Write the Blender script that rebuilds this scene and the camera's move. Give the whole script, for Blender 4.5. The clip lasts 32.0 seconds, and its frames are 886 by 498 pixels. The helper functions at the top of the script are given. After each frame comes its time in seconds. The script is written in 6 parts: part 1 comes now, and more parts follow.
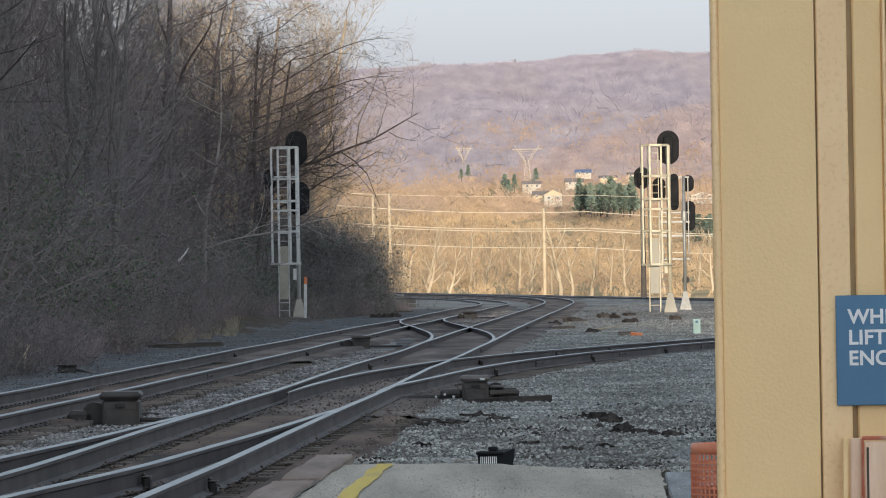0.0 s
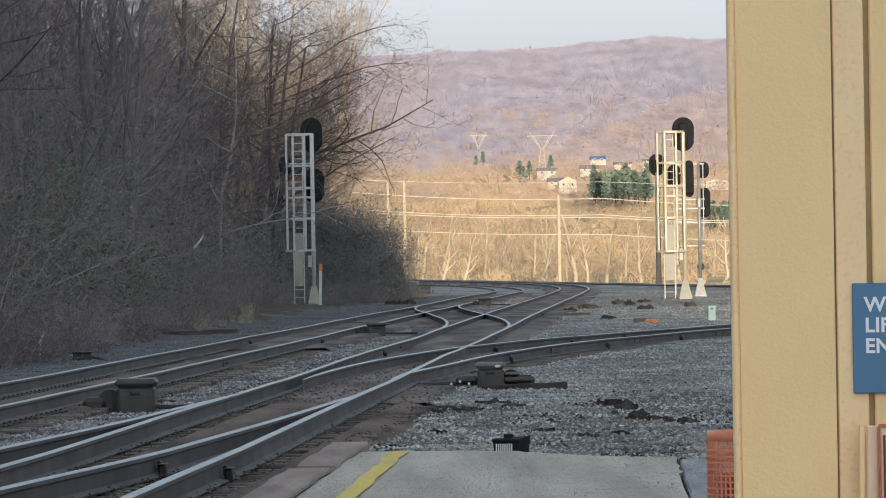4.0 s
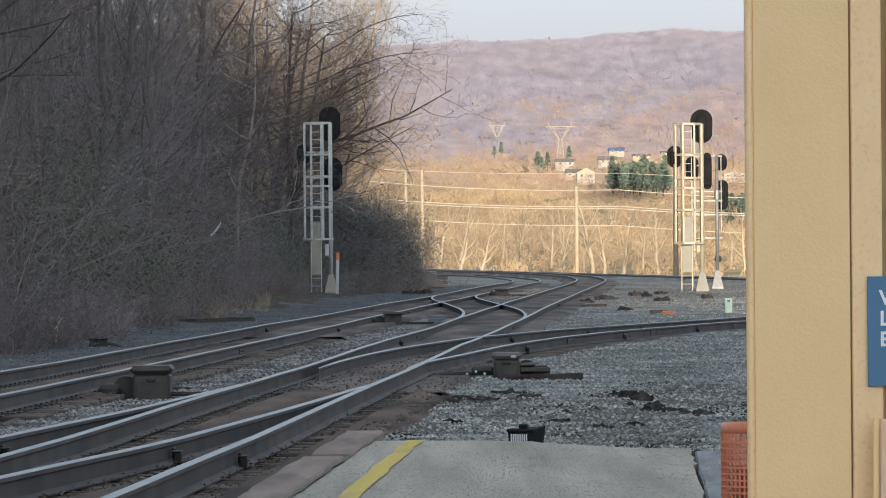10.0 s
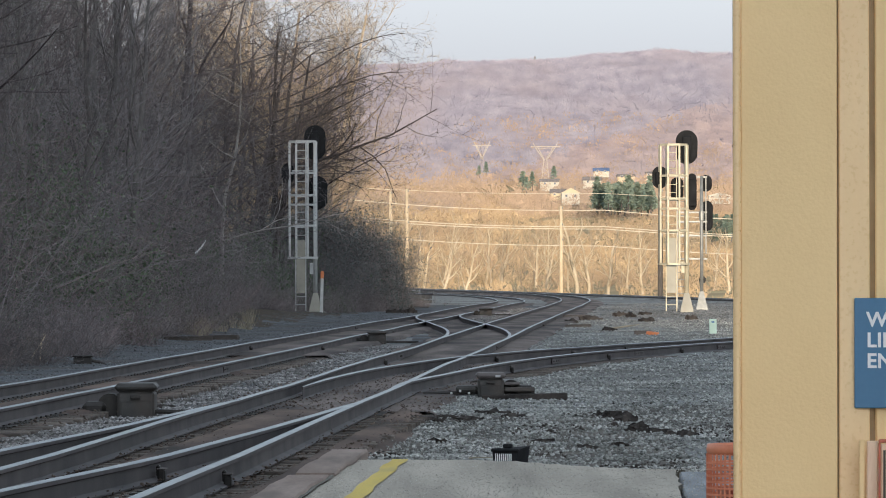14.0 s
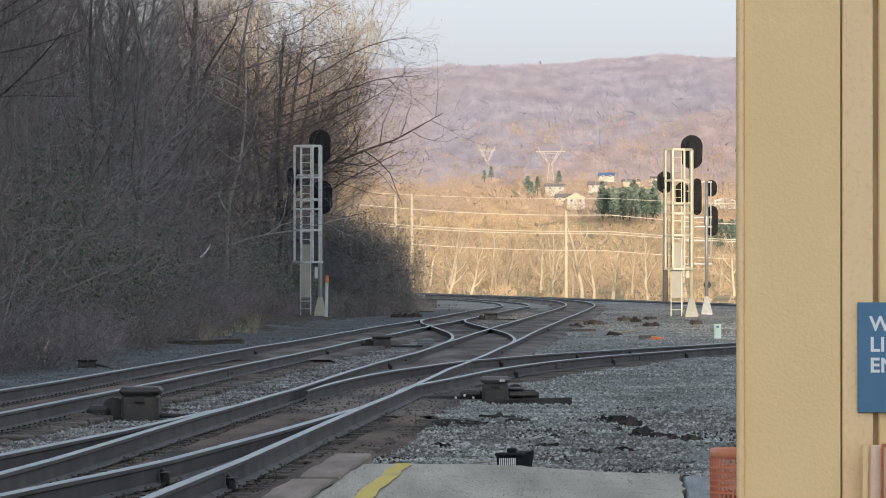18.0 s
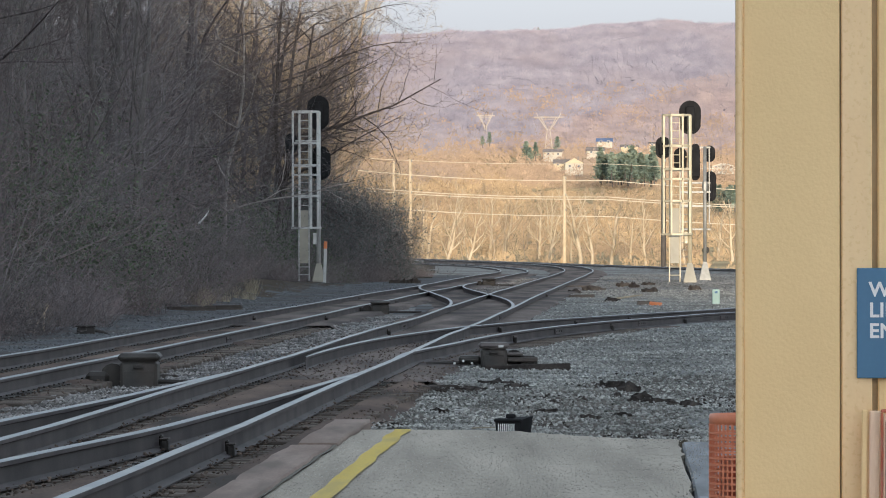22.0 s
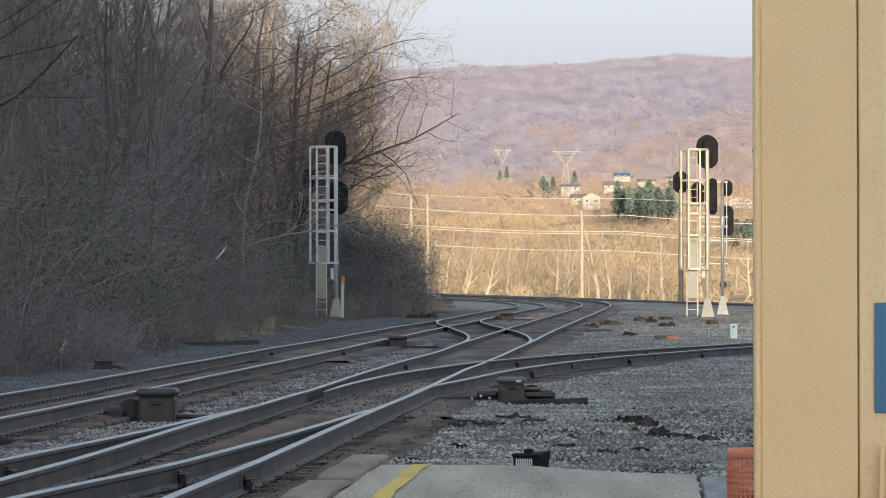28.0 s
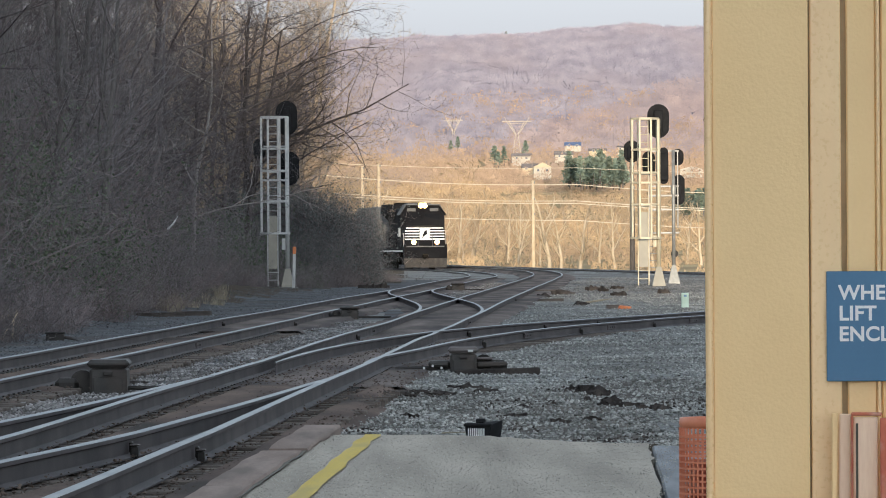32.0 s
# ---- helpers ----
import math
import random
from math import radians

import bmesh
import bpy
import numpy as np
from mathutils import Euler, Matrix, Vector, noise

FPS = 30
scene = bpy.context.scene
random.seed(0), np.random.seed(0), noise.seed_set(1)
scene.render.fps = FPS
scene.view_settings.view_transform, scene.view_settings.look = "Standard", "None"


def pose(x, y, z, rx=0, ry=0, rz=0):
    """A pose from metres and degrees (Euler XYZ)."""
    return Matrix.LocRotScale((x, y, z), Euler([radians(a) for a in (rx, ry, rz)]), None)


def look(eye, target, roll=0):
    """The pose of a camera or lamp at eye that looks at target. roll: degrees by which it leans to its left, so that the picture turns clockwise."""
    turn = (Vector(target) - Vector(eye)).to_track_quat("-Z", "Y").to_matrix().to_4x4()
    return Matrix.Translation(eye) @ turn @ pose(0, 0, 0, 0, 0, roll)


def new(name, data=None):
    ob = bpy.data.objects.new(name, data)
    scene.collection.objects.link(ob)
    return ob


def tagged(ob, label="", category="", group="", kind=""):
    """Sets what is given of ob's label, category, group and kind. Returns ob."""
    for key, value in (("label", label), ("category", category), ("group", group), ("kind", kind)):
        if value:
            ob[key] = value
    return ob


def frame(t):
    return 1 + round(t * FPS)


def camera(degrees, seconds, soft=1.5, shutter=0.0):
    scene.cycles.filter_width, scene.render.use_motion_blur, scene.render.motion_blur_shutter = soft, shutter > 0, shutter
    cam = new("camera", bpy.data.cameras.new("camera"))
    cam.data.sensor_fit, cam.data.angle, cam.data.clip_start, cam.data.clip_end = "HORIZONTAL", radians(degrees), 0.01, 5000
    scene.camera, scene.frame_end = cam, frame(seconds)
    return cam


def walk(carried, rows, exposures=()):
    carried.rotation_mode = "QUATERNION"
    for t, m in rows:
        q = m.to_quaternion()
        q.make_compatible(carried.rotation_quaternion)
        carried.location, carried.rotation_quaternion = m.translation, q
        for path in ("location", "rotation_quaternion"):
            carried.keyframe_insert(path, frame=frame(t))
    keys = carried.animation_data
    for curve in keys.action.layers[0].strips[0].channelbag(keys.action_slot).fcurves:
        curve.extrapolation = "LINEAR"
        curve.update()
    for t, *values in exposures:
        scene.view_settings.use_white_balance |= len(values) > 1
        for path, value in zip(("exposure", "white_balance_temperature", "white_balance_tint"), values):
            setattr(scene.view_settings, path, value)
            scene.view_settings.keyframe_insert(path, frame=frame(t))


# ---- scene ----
# ---------- camera: held by hand on the platform, long lens ----------
cam = camera(8.965, 32.0, 1.0)
PATH = [
    (0.0, 0.0060, 1.4991, -0.284, 0.276, -0.946),
    (0.5, 0.0024, 1.5061, -0.177, 0.195, -1.118),
    (1.0, 0.0016, 1.5076, -0.144, 0.190, -1.225),
    (1.5, 0.0063, 1.5068, -0.177, 0.193, -1.279),
    (2.0, 0.0011, 1.5055, -0.226, 0.230, -1.117),
    (2.5, 0.0020, 1.5070, -0.257, 0.231, -1.003),
    (3.0, 0.0054, 1.5050, -0.220, 0.221, -0.930),
    (3.5, -0.0004, 1.5053, -0.186, 0.204, -0.921),
    (4.0, 0.0008, 1.5032, -0.131, 0.144, -0.971),
    (4.5, 0.0000, 1.5030, -0.041, 0.082, -0.921),
    (6.5, 0.0057, 1.5029, -0.005, 0.072, -0.869),
    (7.0, 0.0058, 1.4998, 0.076, 0.167, -0.746),
    (7.5, 0.0013, 1.5019, 0.144, 0.166, -0.653),
    (8.0, 0.0053, 1.5043, 0.223, 0.205, -0.564),
    (8.5, 0.0053, 1.5031, 0.258, 0.212, -0.538),
    (9.0, 0.0054, 1.5035, 0.171, 0.176, -0.538),
    (9.5, 0.0060, 1.5035, 0.113, 0.146, -0.488),
    (10.0, 0.0073, 1.5005, 0.047, 0.044, -0.435),
    (10.5, 0.0083, 1.5015, -0.055, 0.170, -0.349),
    (11.0, 0.0044, 1.5014, -0.043, 0.219, -0.242),
    (11.5, -0.0002, 1.5010, 0.042, 0.237, -0.097),
    (12.0, -0.0003, 1.5015, 0.037, 0.220, -0.117),
    (12.5, 0.0021, 1.5017, 0.033, 0.220, -0.131),
    (13.0, -0.0005, 1.4997, 0.009, 0.237, -0.089),
    (13.5, -0.0025, 1.4988, -0.042, 0.220, -0.112),
    (14.0, -0.0036, 1.5001, -0.113, 0.239, -0.095),
    (14.5, -0.0009, 1.5015, -0.151, 0.284, -0.151),
    (16.5, -0.0020, 1.5006, -0.255, 0.279, -0.041),
    (17.0, -0.0012, 1.4999, -0.202, 0.399, 0.007),
    (17.5, 0.0005, 1.4997, -0.113, 0.407, 0.013),
    (18.0, 0.0025, 1.4971, -0.062, 0.286, -0.012),
    (18.5, 0.0022, 1.4984, -0.017, 0.145, -0.047),
    (19.0, 0.0000, 1.5000, 0.000, 0.057, 0.000),
    (19.5, -0.0008, 1.4976, 0.043, -0.038, -0.005),
    (20.0, -0.0032, 1.4977, 0.078, -0.051, 0.104),
    (20.5, 0.0006, 1.4999, 0.044, 0.035, -0.024),
    (21.0, -0.0015, 1.4976, 0.000, 0.058, -0.003),
    (21.5, 0.0012, 1.4991, -0.056, -0.016, -0.144),
    (22.0, -0.0010, 1.4981, -0.079, -0.062, -0.060),
    (22.5, -0.0026, 1.4976, -0.051, -0.021, -0.008),
    (23.0, -0.0010, 1.4975, -0.018, 0.040, -0.017),
    (23.5, 0.0016, 1.4991, 0.009, 0.128, -0.021),
    (24.0, 0.0027, 1.4988, 0.004, 0.165, -0.091),
    (24.5, 0.0022, 1.4979, 0.001, 0.198, -0.041),
    (25.0, 0.0012, 1.5002, 0.023, 0.225, -0.021),
    (25.5, 0.0007, 1.4970, 0.054, 0.269, -0.015),
    (27.5, -0.0003, 1.4990, 0.135, 0.302, -0.165),
    (28.0, -0.0013, 1.4996, 0.097, 0.291, -0.147),
    (28.5, -0.0003, 1.4994, 0.041, 0.228, -0.262),
    (29.0, -0.0000, 1.5004, -0.004, 0.197, -0.357),
    (29.5, -0.0027, 1.4975, -0.023, 0.197, -0.360),
    (30.0, -0.0068, 1.4976, -0.043, 0.160, -0.325),
    (30.5, -0.0060, 1.4994, -0.099, 0.065, -0.317),
    (31.0, -0.0027, 1.5004, -0.237, 0.090, -0.353),
    (31.5, -0.0042, 1.4997, -0.329, 0.089, -0.314),
    (32.0, -0.0030, 1.5004, -0.395, -0.016, -0.348),
]


def aim(x, z, yaw, pitch, roll):
    a, b = radians(yaw), radians(pitch)
    eye = Vector((x, 0, z))
    return look(eye, eye + 100 * Vector((-math.sin(a) * math.cos(b), math.cos(a) * math.cos(b), math.sin(b))), roll)


EXPOSURE, KELVIN, TINT = 1.3, 5900, 9
walk(cam, [(t, aim(x, z, yaw, pitch, roll)) for t, x, z, yaw, pitch, roll in PATH], [(0.0, EXPOSURE - 0.12, KELVIN, TINT), (0.5, EXPOSURE, KELVIN, TINT), (32.0, EXPOSURE, KELVIN, TINT)])

# ---------- light: low evening sun from behind, clear sky ----------
SUN_HEIGHT, SUN_SIDE = 4.5, 3.0
world = bpy.data.worlds.new("sky")
scene.world = world
world.use_nodes = True
wn = world.node_tree.nodes
sky = wn.new("ShaderNodeTexSky")
sky.sky_type = "NISHITA"
sky.sun_disc = False
sky.sun_elevation = radians(SUN_HEIGHT)
sky.sun_rotation = radians(180 - SUN_SIDE)
sky.air_density, sky.dust_density, sky.ozone_density = 2.0, 1.2, 4.0
wn["Background"].inputs["Strength"].default_value = 0.315
pale = wn.new("ShaderNodeHueSaturation")
pale.inputs["Saturation"].default_value = 0.15
world.node_tree.links.new(sky.outputs["Color"], pale.inputs["Color"])
even = wn.new("ShaderNodeGamma")
even.inputs["Gamma"].default_value = 0.85
world.node_tree.links.new(pale.outputs["Color"], even.inputs["Color"])
cool = wn.new("ShaderNodeMix")
cool.data_type, cool.blend_type = "RGBA", "MULTIPLY"
cool.inputs["Factor"].default_value = 1.0
cool.inputs["B"].default_value = (0.945, 1.0, 1.035, 1)
world.node_tree.links.new(even.outputs["Color"], cool.inputs["A"])
world.node_tree.links.new(cool.outputs["Result"], wn["Background"].inputs["Color"])
sun_data = bpy.data.lights.new("sun", "SUN")
sun_data.energy, sun_data.angle, sun_data.color = 1.85, radians(0.6), (1.0, 0.79, 0.54)
sun = new("sun", sun_data)
sun_way = Vector((math.sin(radians(SUN_SIDE)), -math.cos(radians(SUN_SIDE)), math.tan(radians(SUN_HEIGHT))))
sun.matrix_world = look(sun_way * 100, (0, 0, 0))


# ---------- materials ----------
def surface(name, a, b, scale=4.0, rough=0.8, metal=0.0, bump=0.2, fine=60.0, vary=0.12, island=False, coords="Object", stretch=(1, 1, 1), c=None, c_scale=0.6, c_amount=0.5):
    """Two colours mixed by a coarse and a fine noise, a third in patches, with relief and some change from piece to piece."""
    m = bpy.data.materials.new(name)
    m.use_nodes = True
    n, k = m.node_tree.nodes, m.node_tree.links
    p = n["Principled BSDF"]
    tc, mp = n.new("ShaderNodeTexCoord"), n.new("ShaderNodeMapping")
    mp.inputs["Scale"].default_value = stretch
    k.new(tc.outputs[coords], mp.inputs["Vector"])

    def noise_at(s, detail):
        t = n.new("ShaderNodeTexNoise")
        t.inputs["Scale"].default_value, t.inputs["Detail"].default_value = s, detail
        k.new(mp.outputs["Vector"], t.inputs["Vector"])
        return t

    coarse, grain = noise_at(scale, 5), noise_at(fine, 3)
    mix = n.new("ShaderNodeMath")
    mix.operation = "MULTIPLY_ADD"
    k.new(grain.outputs["Fac"], mix.inputs[0])
    mix.inputs[1].default_value = 0.5
    half = n.new("ShaderNodeMath")
    half.operation = "MULTIPLY_ADD"
    k.new(coarse.outputs["Fac"], half.inputs[0])
    half.inputs[1].default_value, half.inputs[2].default_value = 1.5, -0.5
    k.new(half.outputs[0], mix.inputs[2])
    ramp = n.new("ShaderNodeValToRGB")
    ramp.color_ramp.elements[0].position, ramp.color_ramp.elements[1].position = 0.2, 0.85
    ramp.color_ramp.elements[0].color, ramp.color_ramp.elements[1].color = (*a, 1), (*b, 1)
    k.new(mix.outputs[0], ramp.inputs["Fac"])
    colour = ramp.outputs["Color"]
    if c:
        patch, cut, third = noise_at(c_scale, 4), n.new("ShaderNodeMapRange"), n.new("ShaderNodeMix")
        cut.inputs["From Min"].default_value, cut.inputs["From Max"].default_value = 0.45, 0.65
        cut.inputs["To Max"].default_value = c_amount
        k.new(patch.outputs["Fac"], cut.inputs["Value"])
        third.data_type = "RGBA"
        k.new(cut.outputs["Result"], third.inputs["Factor"])
        k.new(colour, third.inputs["A"])
        third.inputs["B"].default_value = (*c, 1)
        colour = third.outputs["Result"]
    if vary:
        hsv, span = n.new("ShaderNodeHueSaturation"), n.new("ShaderNodeMapRange")
        chance = n.new("ShaderNodeNewGeometry").outputs["Random Per Island"] if island else n.new("ShaderNodeObjectInfo").outputs["Random"]
        k.new(chance, span.inputs["Value"])
        span.inputs["To Min"].default_value, span.inputs["To Max"].default_value = 1 - vary, 1 + vary
        k.new(span.outputs["Result"], hsv.inputs["Value"])
        k.new(colour, hsv.inputs["Color"])
        colour = hsv.outputs["Color"]
    k.new(colour, p.inputs["Base Color"])
    p.inputs["Metallic"].default_value = metal
    if rough > 0.82:
        p.inputs["Specular IOR Level"].default_value = 0.12
    sheen = n.new("ShaderNodeMapRange")
    k.new(grain.outputs["Fac"], sheen.inputs["Value"])
    sheen.inputs["To Min"].default_value, sheen.inputs["To Max"].default_value = max(0.02, rough - 0.12), min(1, rough + 0.12)
    k.new(sheen.outputs["Result"], p.inputs["Roughness"])
    if bump:
        bp = n.new("ShaderNodeBump")
        bp.inputs["Strength"].default_value, bp.inputs["Distance"].default_value = bump, 0.02
        k.new(mix.outputs[0], bp.inputs["Height"])
        k.new(bp.outputs["Normal"], p.inputs["Normal"])
    return m


def glow(name, colour, strength):
    m = bpy.data.materials.new(name)
    m.use_nodes = True
    p = m.node_tree.nodes["Principled BSDF"]
    p.inputs["Base Color"].default_value = (*colour, 1)
    p.inputs["Emission Color"].default_value = (*colour, 1)
    p.inputs["Emission Strength"].default_value = strength
    return m


def glass_dark(name, colour=(0.02, 0.025, 0.03)):
    m = bpy.data.materials.new(name)
    m.use_nodes = True
    p = m.node_tree.nodes["Principled BSDF"]
    p.inputs["Base Color"].default_value = (*colour, 1)
    p.inputs["Roughness"].default_value = 0.06
    p.inputs["Specular IOR Level"].default_value = 0.6
    return m


